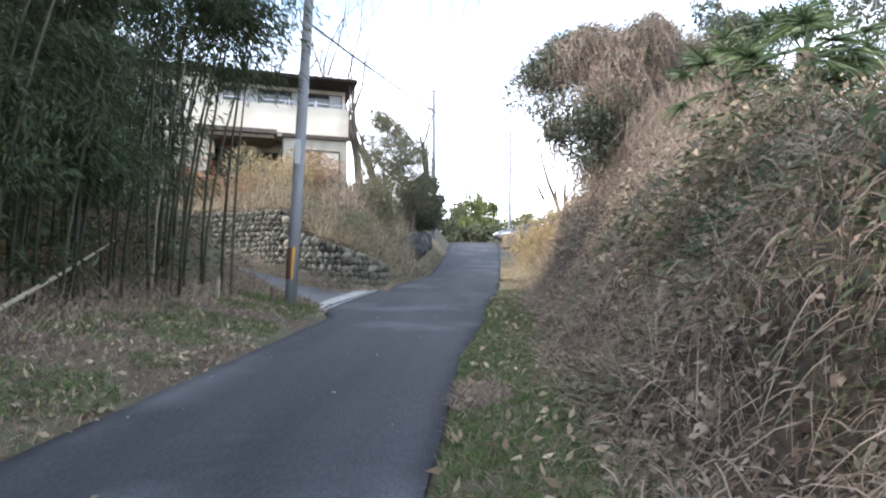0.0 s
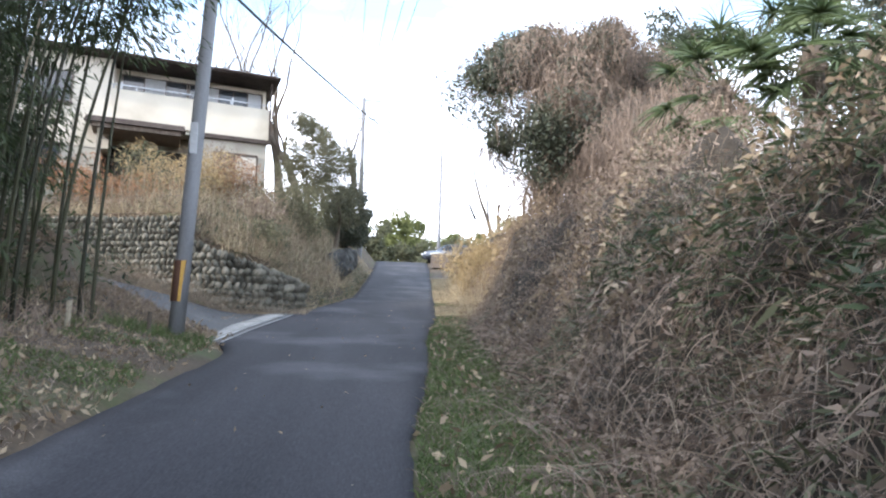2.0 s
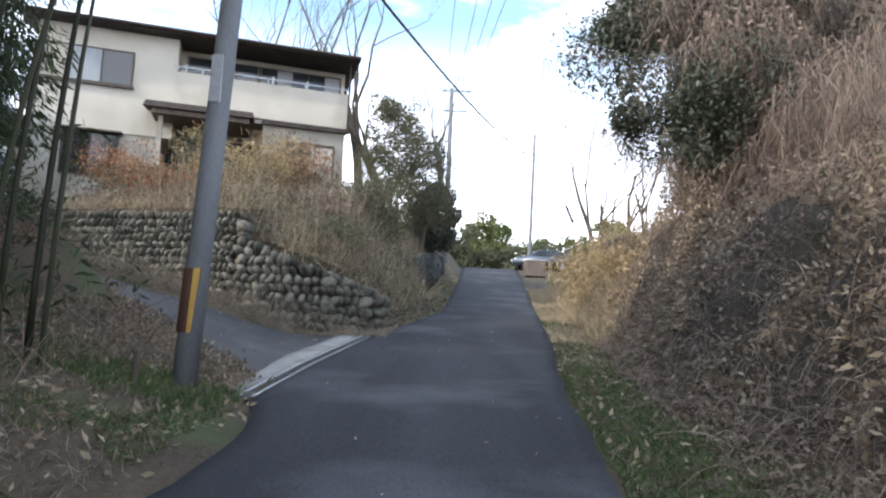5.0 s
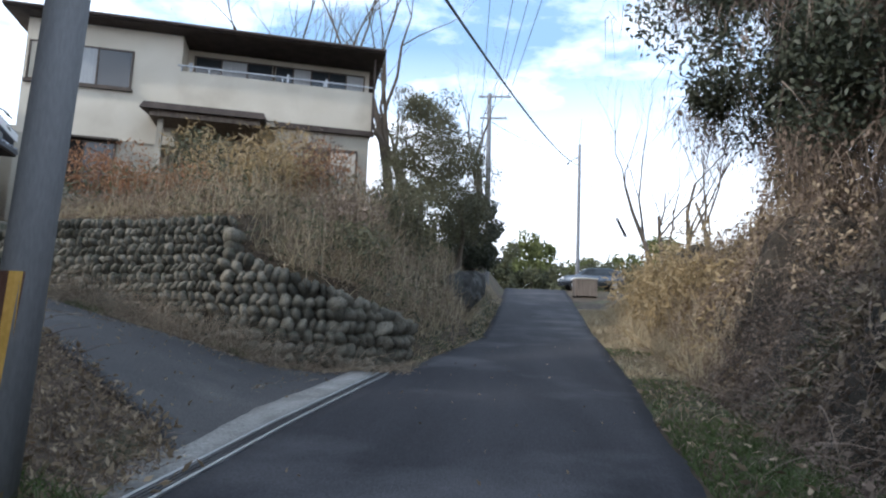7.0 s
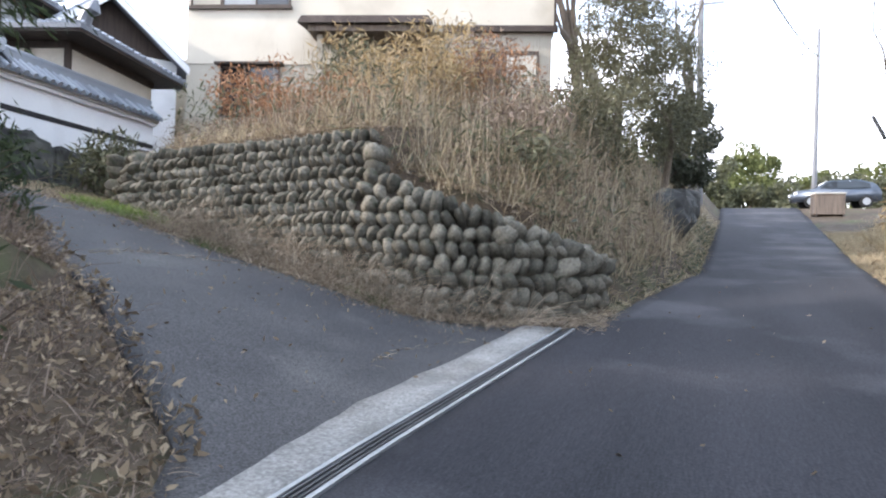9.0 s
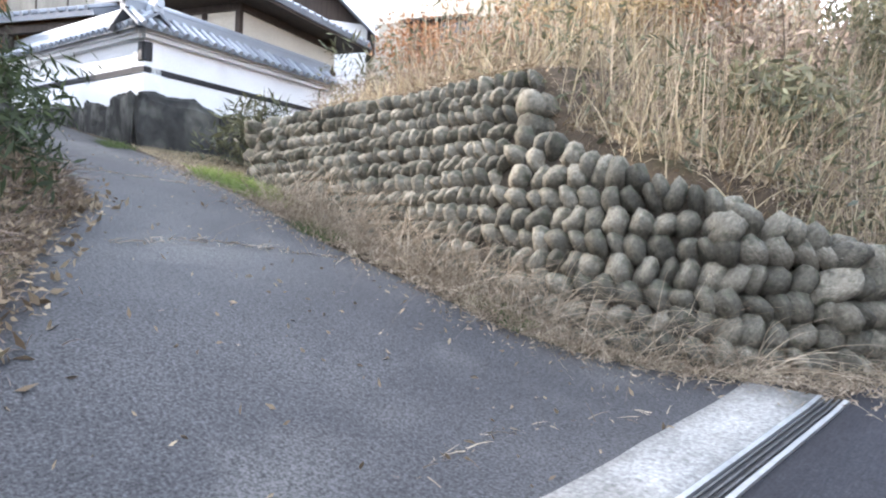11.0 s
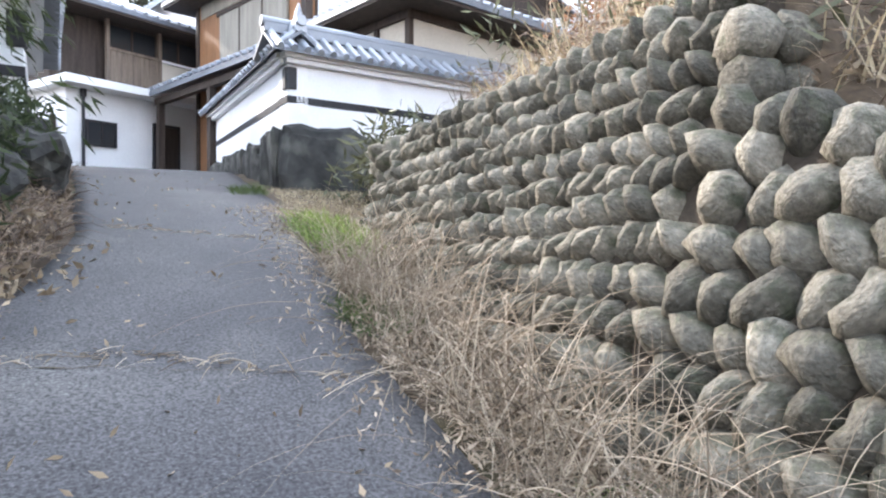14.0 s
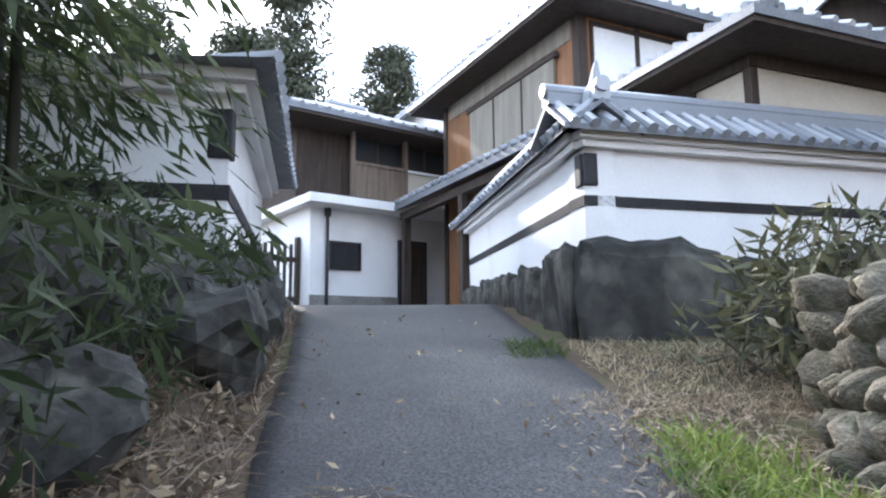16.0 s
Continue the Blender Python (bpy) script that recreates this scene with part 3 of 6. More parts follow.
# left-hand compound wall with its boulders
LX, LY = -11.1, 17.3
lw = thing("compound_wall", pose(LX, LY, -0.19), "white plastered compound wall with dark band and tiled eave", "wall", kind="structure")
bm = boxes((-3.7, 0, -4.5, 0, 4.3, 5.95)); bmesh.ops.rotate(bm, verts=bm.verts, cent=(0, 0, 0), matrix=Matrix.Rotation(radians(6.5), 3, "Z")); part("plaster", bm, PLASTER, lw)
bm = boxes((-3.7, 0.015, -4.5, 0.015, 5.12, 5.24)); bmesh.ops.rotate(bm, verts=bm.verts, cent=(0, 0, 0), matrix=Matrix.Rotation(radians(6.5), 3, "Z")); part("band", bm, BLACKWOOD, lw)
bm = boxes((-3.8, 0.12, -4.5, 0.12, 5.95, 6.03), (-3.85, 0.2, -4.5, 0.2, 6.03, 6.12)); bmesh.ops.rotate(bm, verts=bm.verts, cent=(0, 0, 0), matrix=Matrix.Rotation(radians(6.5), 3, "Z")); part("cornice", bm, PLASTER, lw)
part("bracket", boxes((-0.1, 0.04, -0.16, 0.03, 5.45, 5.85), bevel=0.02), BLACKWOOD, lw)
bm = bmesh.new()
vs = [bm.verts.new(p) for p in ((0.4, 0.4, 6.12), (0.4, -4.8, 6.12), (-4.0, -5.2, 6.12), (-4.0, -0.05, 6.12), (-1.4, -1.5, 6.75), (-1.4, -3.2, 6.75), (-2.6, -3.3, 6.75), (-2.6, -1.7, 6.75))]
for q in ((0, 1, 5, 4), (3, 0, 4, 7), (2, 3, 7, 6), (1, 2, 6, 5), (4, 5, 6, 7), (3, 2, 1, 0)):
    bm.faces.new([vs[i] for i in q])
part("roof", bm, KAWARAD, lw)
for k in range(20):
    t = k / 19; x = 0.38 - 4.35 * t; bm = bmesh.new(); tube(bm, [(x, 0.43 - 0.45 * t, 6.14), (-1.4 - 1.2 * t, -1.5 - 0.2 * t, 6.77)], 0.05, 6); part("cover_tile", bm, KAWARA, lw)
r = random.Random(21); bvar = [rock_mesh("boulder", 40 + i, ROCK, 3, 0.32) for i in range(5)]
for k in range(30):
    t = r.random(); x = -8.2 - 4.6 * t; y = float(drive_left(x)) - r.uniform(0.25, 1.5); s = r.uniform(0.35, 0.75); z = lz(x, y)
    solo("boulder", r.choice(bvar), ROCK, "dark mossy boulder in the bank under the compound wall", "boulder", "boulders under the compound wall", m=Matrix.LocRotScale((x, y, z + s * 0.25), Euler((r.random(), r.random(), r.random() * 6)), (s * 1.3, s, s)))
for k in range(5):
    x = -11.2 - 0.62 * k; y = LY + 0.12 - 0.055 * k; s = r.uniform(0.6, 0.8)
    solo("boulder", r.choice(bvar), ROCK, "dark boulder in the footing of the compound wall", "boulder", "boulders under the compound wall", m=Matrix.LocRotScale((x, y - 0.25, 4.1 + r.uniform(-0.1, 0.1)), Euler((r.random(), r.random(), r.random() * 6)), (s * 1.3, s, s * 1.2)))
for k in range(7):
    y = LY - 0.3 - 0.65 * k; s = r.uniform(0.65, 0.85)
    for zz in (3.45, 3.95):
        solo("boulder", r.choice(bvar), ROCK, "dark boulder in the footing of the compound wall", "boulder", "boulders under the compound wall", m=Matrix.LocRotScale((LX + 0.05 + (3.95 - zz) * 0.4, y, zz), Euler((r.random(), r.random(), r.random() * 6)), (s, s * 1.2, s * 1.15)))


def window(parent, x0, x1, z0, z1, y, panes=2, mat=GLASS, frame=ALU, fw=0.045):
    w = part("window", boxes((x0, x1, y - 0.03, y + 0.03, z0, z0 + fw), (x0, x1, y - 0.03, y + 0.03, z1 - fw, z1), (x0, x0 + fw, y - 0.03, y + 0.03, z0 + fw, z1 - fw), (x1 - fw, x1, y - 0.03, y + 0.03, z0 + fw, z1 - fw)), frame, parent)
    for k in range(panes):
        a = x0 + fw + (x1 - x0 - 2 * fw) * k / panes; b = x0 + fw + (x1 - x0 - 2 * fw) * (k + 1) / panes
        part("pane", boxes((a + 0.015, b - 0.015, y - 0.008, y + 0.008, z0 + fw, z1 - fw)), mat[k % len(mat)] if isinstance(mat, (list, tuple)) else mat, w)
        if k:
            part("mullion", boxes((a - 0.02, a + 0.02, y - 0.035, y + 0.02, z0 + fw, z1 - fw)), frame, w)
    return w


# ---- cream house on the terrace ----
house = thing("cream_house", pose(-10.96, 28.1, 0, 0, 0, 17.2), "two-storey cream rendered house with balcony, porch canopy and dark eaves", "house")
G0 = 5.2
part("wall", boxes((-3.0, 1.3, 0, 6.5, 7.9, 11.4)), CREAM, house, "cream rendered upper wall")
part("wall", boxes((-3.0, 0.9, 0.03, 6.5, G0, 7.9)), CREAMLOW, house, "beige lower wall")
part("wall", boxes((0.9, 7.15, 1.3, 6.5, G0, 8.95)), CREAMLOW, house, "beige lower wall")
part("wall", boxes((4.25, 7.15, 0.1, 1.3, G0, 8.85)), CREAMLOW, house, "beige lower wall")
part("wall", boxes((1.3, 7.15, 1.0, 6.5, 8.95, 11.4)), CREAM, house)
part("parapet", boxes((1.3, 7.25, -0.02, 0.1, 8.98, 10.28), (7.13, 7.25, 0.1, 1.0, 8.98, 10.28), bevel=0.01), CREAM, house, "cream balcony parapet")
part("balcony_floor", boxes((0.9, 7.2, 0.03, 1.0, 8.82, 8.97)), CREAMLOW, house)
part("fascia", boxes((4.2, 7.3, -0.06, 0.05, 8.8, 8.97), bevel=0.01), ROOFBR, house, "dark balcony fascia")
bm = boxes((1.2, 7.3, -0.06, -0.02, 10.42, 10.46)); [box(bm, x, x + 0.04, -0.06, -0.02, 10.28, 10.44) for x in (1.3, 2.1, 4.3, 5.6, 7.2)]; part("rail", bm, STEEL, house, "grey metal balcony rail")
for x in (1.55, 4.45, 5.65):
    part("rail_bracket", boxes((x, x + 0.07, -0.05, -0.01, 10.28, 10.55)), STEEL, house)
bm = bmesh.new()
e0, e1, f0, f1 = -3.5, 7.5, -0.55, 7.2
vs = [bm.verts.new(p) for p in ((e0, f0, 11.42), (e1, f0, 11.42), (e1, f1, 11.42), (e0, f1, 11.42), (e0, f0, 11.56), (e1, f0, 11.56), (e1, f1, 11.56), (e0, f1, 11.56), (e0 + 3.2, 3.2, 12.7), (e1 - 3.2, 3.2, 12.7))]
for q in ((3, 2, 1, 0), (0, 1, 5, 4), (1, 2, 6, 5), (2, 3, 7, 6), (3, 0, 4, 7), (4, 5, 9, 8), (5, 6, 9), (6, 7, 8, 9), (7, 4, 8)):
    bm.faces.new([vs[i] for i in q])
part("roof", bm, ROOFBR, house, "low hipped dark brown roof")
bm = bmesh.new(); tube(bm, [(e0, f0 - 0.05, 11.5), (e1, f0 - 0.05, 11.5)], 0.055, 8); part("gutter", bm, ROOFBR, house)
window(house, -2.9, -2.0, 9.5, 10.7, -0.03, 1, CREAMLOW)
window(house, -2.0, -0.05, 9.5, 10.7, -0.03, 2, (CURTAIN, GLASS))
part("sill", boxes((-2.95, 0.0, -0.1, 0.0, 9.42, 9.5)), ALU, house)
window(house, -2.0, -0.3, 6.4, 7.82, -0.02, 2, (DARKIN, GLASS))
part("window_hood", boxes((-2.1, -0.2, -0.25, 0.03, 7.84, 7.9)), ROOFBR, house)
window(house, 1.5, 4.0, 10.3, 11.2, 0.97, 3, (GLASS, CURTAIN, GLASS)); window(house, 4.0, 7.0, 9.3, 11.2, 0.97, 5, (GLASS, CURTAIN, GLASS, GLASS, CURTAIN))
part("downpipe", boxes((7.18, 7.25, -0.1, -0.03, 8.9, 11.4)), ROOFBR, house)
bm = bmesh.new(); vs = [bm.verts.new(p) for p in ((0.5, -1.25, 8.62), (3.95, -1.25, 8.62), (3.95, 0.05, 8.8), (0.5, 0.05, 8.8), (0.6, -1.2, 8.82), (3.9, -1.2, 8.82), (3.9, 0.05, 9.1), (0.6, 0.05, 9.1))]
for q in ((3, 2, 1, 0), (0, 1, 5, 4), (1, 2, 6, 5), (2, 3, 7, 6), (3, 0, 4, 7), (4, 5, 6, 7)):
    bm.faces.new([vs[i] for i in q])
part("canopy", bm, ROOFBR, house, "dark porch canopy"); part("canopy_soffit", boxes((0.75, 3.8, -1.1, 0.9, 8.45, 8.62)), GREYWOOD, house)
part("porch_post", boxes((0.95, 1.1, -0.9, -0.75, G0, 8.45)), CREAMLOW, house)
# near-black panel across the whole recess, in place of the porch's shade
part("porch_shade_panel", boxes((1.0, 4.1, 1.22, 1.29, G0, 8.3)), DARKIN, house, "dark panel painting the shade in the porch entrance")
part("shutter", boxes((5.95, 6.75, 0.05, 0.1, G0, 8.2), bevel=0.01), BEIGE, house, "pale shutter panel"); part("side_door", boxes((5.1, 5.95, 0.06, 0.1, G0, 8.2)), ALU, house, "dark brown door panel")
part("door_frame", boxes((5.05, 6.8, 0.03, 0.1, 8.2, 8.3), (6.75, 6.82, 0.03, 0.1, G0, 8.2)), ALU, house)

# ---- white outbuilding with door, at the head of the drive ----
ob1 = thing("white_outbuilding", pose(-20.085, 18.86, 0, 0, 0, 121.5), "white plastered outbuilding with dark door and upper timber storey", "house")
part("wall", boxes((-2.1, 1.35, 0.06, 3.5, 3.9, 6.48)), PLASTER, ob1, "white plaster wall")
part("eave", boxes((-2.35, 1.45, -0.45, 3.6, 6.48, 6.66), bevel=0.01), PLASTER, ob1, "white concrete eave")
part("door", boxes((0.0, 0.62, -0.0, 0.05, 4.1, 5.9)), DARKWOOD, ob1, "dark wooden door"); part("door_frame", boxes((-0.05, 0.0, -0.02, 0.06, 4.1, 5.93), (0.62, 0.67, -0.02, 0.06, 4.1, 5.93), (-0.05, 0.67, -0.02, 0.06, 5.9, 5.96)), BLACKWOOD, ob1)
part("door_handle", boxes((0.05, 0.09, -0.05, 0.0, 5.0, 5.04)), STEEL, ob1)
window(ob1, -1.68, -0.97, 5.24, 5.82, 0.03, 2, GLASS, BLACKWOOD)
bm = bmesh.new(); tube(bm, [(-1.76, -0.02, 4.3), (-1.76, -0.02, 6.4)], 0.035, 8); tube(bm, [(-1.76, -0.02, 6.3), (-1.76, -0.02, 6.46)], 0.07, 8); part("downpipe", bm, BLACKWOOD, ob1)
part("plinth", boxes((-2.1, 0.0, 0.03, 0.06, 3.9, 4.72)), CONCRETE, ob1)
part("upper_wall", boxes((-2.3, 1.6, 0.35, 3.5, 6.66, 8.25)), DARKWOOD, ob1, "dark timber upper storey")
part("board_panel", boxes((-1.13, 0.12, 0.05, 0.1, 6.8, 7.5)), GREYWOOD, ob1, "weathered board railing"); part("panel_rail", boxes((-1.17, 0.2, 0.02, 0.12, 7.5, 7.56), (-1.19, -1.12, 0.02, 0.12, 6.66, 8.2), (0.12, 0.2, 0.02, 0.12, 6.66, 8.2)), GREYWOOD, ob1)
for k in range(9):
    part("batten", boxes((-1.1 + k * 0.14, -1.085 + k * 0.14, 0.035, 0.05, 6.8, 7.5)), GREYWOOD, ob1)
part("panel", boxes((0.25, 1.5, 0.1, 0.14, 6.8, 7.5)), BEIGE, ob1); window(ob1, -1.1, 1.5, 7.6, 8.2, 0.3, 4, GLASS, DARKWOOD)
part("panel_cap", boxes((0.2, 1.55, 0.04, 0.16, 7.5, 7.55)), PLASTER, ob1)


def hip_roof(parent, x0, x1, y0, y1, z, rise, inset, mat=KAWARA, ribs=True, gable=False, pitch=0.3):
    bm = bmesh.new(); ym = (y0 + y1) / 2; i0 = 0 if gable else inset
    vs = [bm.verts.new(p) for p in ((x0, y0, z), (x1, y0, z), (x1, y1, z), (x0, y1, z), (x0, y0, z + 0.1), (x1, y0, z + 0.1), (x1, y1, z + 0.1), (x0, y1, z + 0.1), (x0 + i0, ym, z + rise), (x1 - i0, ym, z + rise))]
    for q in ((3, 2, 1, 0), (0, 1, 5, 4), (1, 2, 6, 5), (2, 3, 7, 6), (3, 0, 4, 7), (4, 5, 9, 8), (5, 6, 9), (6, 7, 8, 9), (7, 4, 8)):
        bm.faces.new([vs[i] for i in q])
    part("roof", bm, KAWARAD, parent, "grey tiled roof"); part("soffit", boxes((x0 + 0.03, x1 - 0.03, y0 + 0.03, y1 - 0.03, z - 0.06, z - 0.004)), DARKWOOD, parent, "dark timber eave")
    if ribs:
        n = int((x1 - x0) / pitch)
        for k in range(n + 1):
            x = x0 + (x1 - x0) * (k + 0.5) / (n + 1)
            t = 1.0 if gable else min(1.0, (x - x0) / max(i0, 0.01), (x1 - x) / max(i0, 0.01))
            for ya in (y0, y1):
                bm = bmesh.new(); tube(bm, [(x, ya, z + 0.12), (x, ya + (ym - ya) * t, z + 0.12 + (rise - 0.1) * t)], 0.05, 6); part("cover_tile", bm, mat, parent)
        if not gable:
            n = int((y1 - y0) / pitch)
            for k in range(n + 1):
                y = y0 + (y1 - y0) * (k + 0.5) / (n + 1); t = 1 - abs(y - ym) / ((y1 - y0) / 2)
                for xa, s in ((x0, 1), (x1, -1)):
                    bm = bmesh.new(); tube(bm, [(xa, y, z + 0.12), (xa + s * i0 * t, y, z + 0.12 + (rise - 0.1) * t)], 0.05, 6); part("cover_tile", bm, mat, parent)
    bm = bmesh.new(); tube(bm, [(x0 + i0 - 0.1, ym, z + rise + 0.06), (x1 - i0 + 0.1, ym, z + rise + 0.06)], 0.12, 8); part("ridge", bm, mat, parent)


hip_roof(ob1, -3.0, 2.2, -0.5, 4.2, 8.25, 1.1, 2.2)
fence = thing("slatted_gate", pose(-20.085, 18.86, 0, 0, 0, 121.5), "dark wooden slatted gate beside the outbuilding", "gate")
for k in range(9):
    part("slat", boxes((-3.4 + k * 0.135, -3.34 + k * 0.135, 0.5, 0.54, 4.2, 5.75)), DARKWOOD, fence)
part("crossbar", boxes((-3.45, -2.2, 0.54, 0.58, 4.6, 4.7), (-3.45, -2.2, 0.54, 0.58, 5.4, 5.5)), DARKWOOD, fence)
part("post", boxes((-2.2, -2.12, 0.45, 0.57, 4.1, 5.9)), DARKWOOD, fence)

# ---- tall brown timber house ----
br = thing("brown_timber_house", pose(-15.1, 21.4, 0, 0, 0, 20.4), "tall brown timber house with shutters and grey tiled roof", "house")
part("wall", boxes((-4.6, 0, 0, 4.8, 4.2, 8.75)), BROWNWOOD, br, "brown board wall")
part("corner_post", boxes((-0.12, 0.04, -0.04, 0.12, 4.2, 8.75)), DARKWOOD, br); part("corner_post", boxes((-4.64, -4.5, -0.04, 0.12, 4.2, 8.75)), DARKWOOD, br)
part("shutter_box", boxes((-3.4, -0.6, -0.06, 0.0, 7.0, 8.2), bevel=0.01), SHUTTER, br, "grey weathered sliding shutters"); part("shutter_frame", boxes((-3.5, -0.5, -0.09, 0.0, 6.92, 7.0), (-3.5, -0.5, -0.09, 0.0, 8.2, 8.28), (-2.5, -2.46, -0.075, 0, 7.0, 8.2), (-1.55, -1.51, -0.075, 0, 7.0, 8.2)), DARKWOOD, br)
part("upper_panel", boxes((-4.4, -0.2, -0.02, 0.0, 8.35, 8.7)), SHUTTER, br)
part("wall_panel", boxes((0.0, 0.03, 0.2, 4.6, 7.2, 8.6)), DARKWOOD, br)
for k in range(4):
    y0 = 0.25 + k * 0.85; part("window_panel", boxes((0.03, 0.05, y0, y0 + 0.78, 7.3, 8.5)), PLASTER if k < 2 else CURTAIN, br, "pale glazed panel"); part("mullion", boxes((0.03, 0.08, y0 + 0.78, y0 + 0.85, 7.2, 8.6)), DARKWOOD, br)
hip_roof(br, -5.3, 0.6, -0.6, 5.4, 8.72, 1.2, 2.6)
skirt = thing("lower_tiled_eave", pose(-15.1, 21.4, 0, 0, 0, 20.4), "low grey tiled eave along the timber house", "roof")
bm = bmesh.new(); vs = [bm.verts.new(p) for p in ((-5.2, -1.0, 6.6), (0.3, -1.0, 6.6), (0.3, 0.02, 7.0), (-5.2, 0.02, 7.0), (-5.2, -1.0, 6.48), (0.3, -1.0, 6.48), (0.3, 0.02, 6.85), (-5.2, 0.02, 6.85))]
for q in ((0, 1, 2, 3), (7, 6, 5, 4), (0, 4, 5, 1), (3, 7, 4, 0), (1, 5, 6, 2)):
    bm.faces.new([vs[i] for i in q])
part("roof_slab", bm, KAWARAD, skirt)
for k in range(22):
    x = -5.1 + k * 0.25; bm = bmesh.new(); tube(bm, [(x, -1.05, 6.62), (x, 0.02, 7.03)], 0.05, 6); part("cover_tile", bm, KAWARA, skirt)
part("eave_beam", boxes((-5.1, 0.2, -0.85, -0.7, 6.3, 6.45), (-5.0, -4.85, -0.85, -0.7, 4.2, 6.4), (-2.4, -2.25, -0.85, -0.7, 4.2, 6.4)), DARKWOOD, skirt)

# ---- low wing with panelled wall ----
wing = thing("panelled_wing", pose(-15.2, 21.3, 0, 0, 0, 16.9), "low wing with beige panels, dark posts and tiled roof", "house")
part("wall", boxes((0.1, 2.95, 0.35, 3.6, 4.4, 6.9)), BEIGE, wing, "beige wall panels")
for x in (0.1, 1.05, 2.0, 2.86):
    part("post", boxes((x, x + 0.11, 0.3, 0.4, 4.4, 6.95)), DARKWOOD, wing)
part("beam", boxes((0.1, 2.97, 0.31, 0.36, 6.2, 6.3), (0.1, 2.97, 0.29, 0.36, 6.75, 6.92), (2.95, 3.0, 0.31, 3.6, 6.75, 6.92), (2.95, 3.0, 0.31, 3.6, 6.2, 6.3)), DARKWOOD, wing)
hip_roof(wing, -0.3, 3.6, -0.3, 4.2, 6.95, 0.6, 1.2, pitch=0.26)
orn = thing("ridge_end_tile", pose(-11.9, 22.3, 7.1, 0, 0, 16.9), "dark ornamental ridge end tile", "roof tile")
bm = bmesh.new(); tube(bm, [(0, 0, 0), (0.1, 0, 0.25), (0.22, 0, 0.3), (0.25, 0, 0.5)], [0.14, 0.12, 0.14, 0.05], 8); part("tile", bm, KAWARAD, orn)

# ---- gabled house behind ----
for nm, m, w, dpt, ze, rise in (("gabled_house", pose(-15.2, 25.8, 0, 0, 0, 60.0), 3.6, 6.0, 8.0, 1.5), ("gabled_house", pose(-21.5, 23.5, 0, 0, 0, 110.0), 5.0, 7.0, 10.9, 1.6)):
    gh = thing(nm, m, "white gabled house with blue-grey tiled roof", "house")
    part("wall", boxes((-w / 2, w / 2, 0, dpt, 4.5, ze)), PLASTER, gh)
    bm = bmesh.new(); a, b = bm.verts.new((-w / 2, 0.02, ze)), bm.verts.new((w / 2, 0.02, ze)); c = bm.verts.new((0, 0.02, ze + rise - 0.1)); bm.faces.new((a, b, c)); a2, b2, c2 = (bm.verts.new((v.co.x, 0.12, v.co.z)) for v in (a, b, c)); bm.faces.new((c2, b2, a2)); part("gable", bm, DARKWOOD, gh, "dark gable")
    for s in (-1, 1):
        ww = w / 2 + 0.45; zl = ze - 0.45 * rise / (w / 2); bm = bmesh.new()
        P = [(0, -0.5, ze + rise), (s * ww, -0.5, zl), (s * ww, dpt + 0.5, zl), (0, dpt + 0.5, ze + rise)]
        vs = [bm.verts.new(p) for p in P] + [bm.verts.new((x, y, z - 0.12)) for x, y, z in P]
        for q in ((0, 1, 2, 3), (7, 6, 5, 4), (0, 4, 5, 1), (1, 5, 6, 2), (2, 6, 7, 3)):
            bm.faces.new([vs[i] for i in q])
        bmesh.ops.recalc_face_normals(bm, faces=bm.faces); part("roof", bm, KAWARA, gh, "blue-grey tiled slope")
        bm = bmesh.new(); P = [(0, -0.52, ze + rise - 0.04), (s * ww, -0.52, zl - 0.04)]; vs = [bm.verts.new(p) for p in P] + [bm.verts.new((x, y, z - 0.22)) for x, y, z in P] + [bm.verts.new((x, y + 0.06, z)) for x, y, z in P] + [bm.verts.new((x, y + 0.06, z - 0.22)) for x, y, z in P]
        for q in ((0, 1, 3, 2), (5, 4, 6, 7), (2, 3, 7, 6), (0, 4, 5, 1)):
            bm.faces.new([vs[i] for i in q])
        bmesh.ops.recalc_face_normals(bm, faces=bm.faces); part("bargeboard", bm, PLASTER, gh, "white bargeboard")
        for k in range(int(dpt / 0.4)):
            y = -0.3 + k * 0.42; bm = bmesh.new(); tube(bm, [(0, y, ze + rise + 0.03), (s * ww, y, zl + 0.03)], 0.05, 5); part("cover_tile", bm, KAWARA, gh)
    bm = bmesh.new(); tube(bm, [(0, -0.6, ze + rise + 0.1), (0, dpt + 0.5, ze + rise + 0.1)], 0.12, 8); part("ridge", bm, KAWARA, gh)
low = thing("low_side_building", pose(-16.5, 29.5, 0, 0, 0, 17.2), "grey rendered building with flat eave beside the cream house", "house")
part("wall", boxes((-6, 1.6, 0, 5, 4.8, 8.6)), CREAMLOW, low); part("eave", boxes((-6.3, 1.9, -0.5, 5.2, 8.6, 8.78)), BEIGE, low)


# ---- poles and cables ----
def pole(x, y, z, h, r0, r1, label, lean=(0, 0)):
    p = thing("utility_pole", pose(x, y, z), label, "utility pole", "utility poles along the lane")
    bm = bmesh.new(); tube(bm, [(lean[0] * t * h, lean[1] * t * h, h * t - 0.3 * (1 - t)) for t in (0, 0.25, 0.5, 0.75, 1)], [r0 + (r1 - r0) * t for t in (0, 0.25, 0.5, 0.75, 1)], 20); part("shaft", bm, POLECON, p, smooth=True)
    return p


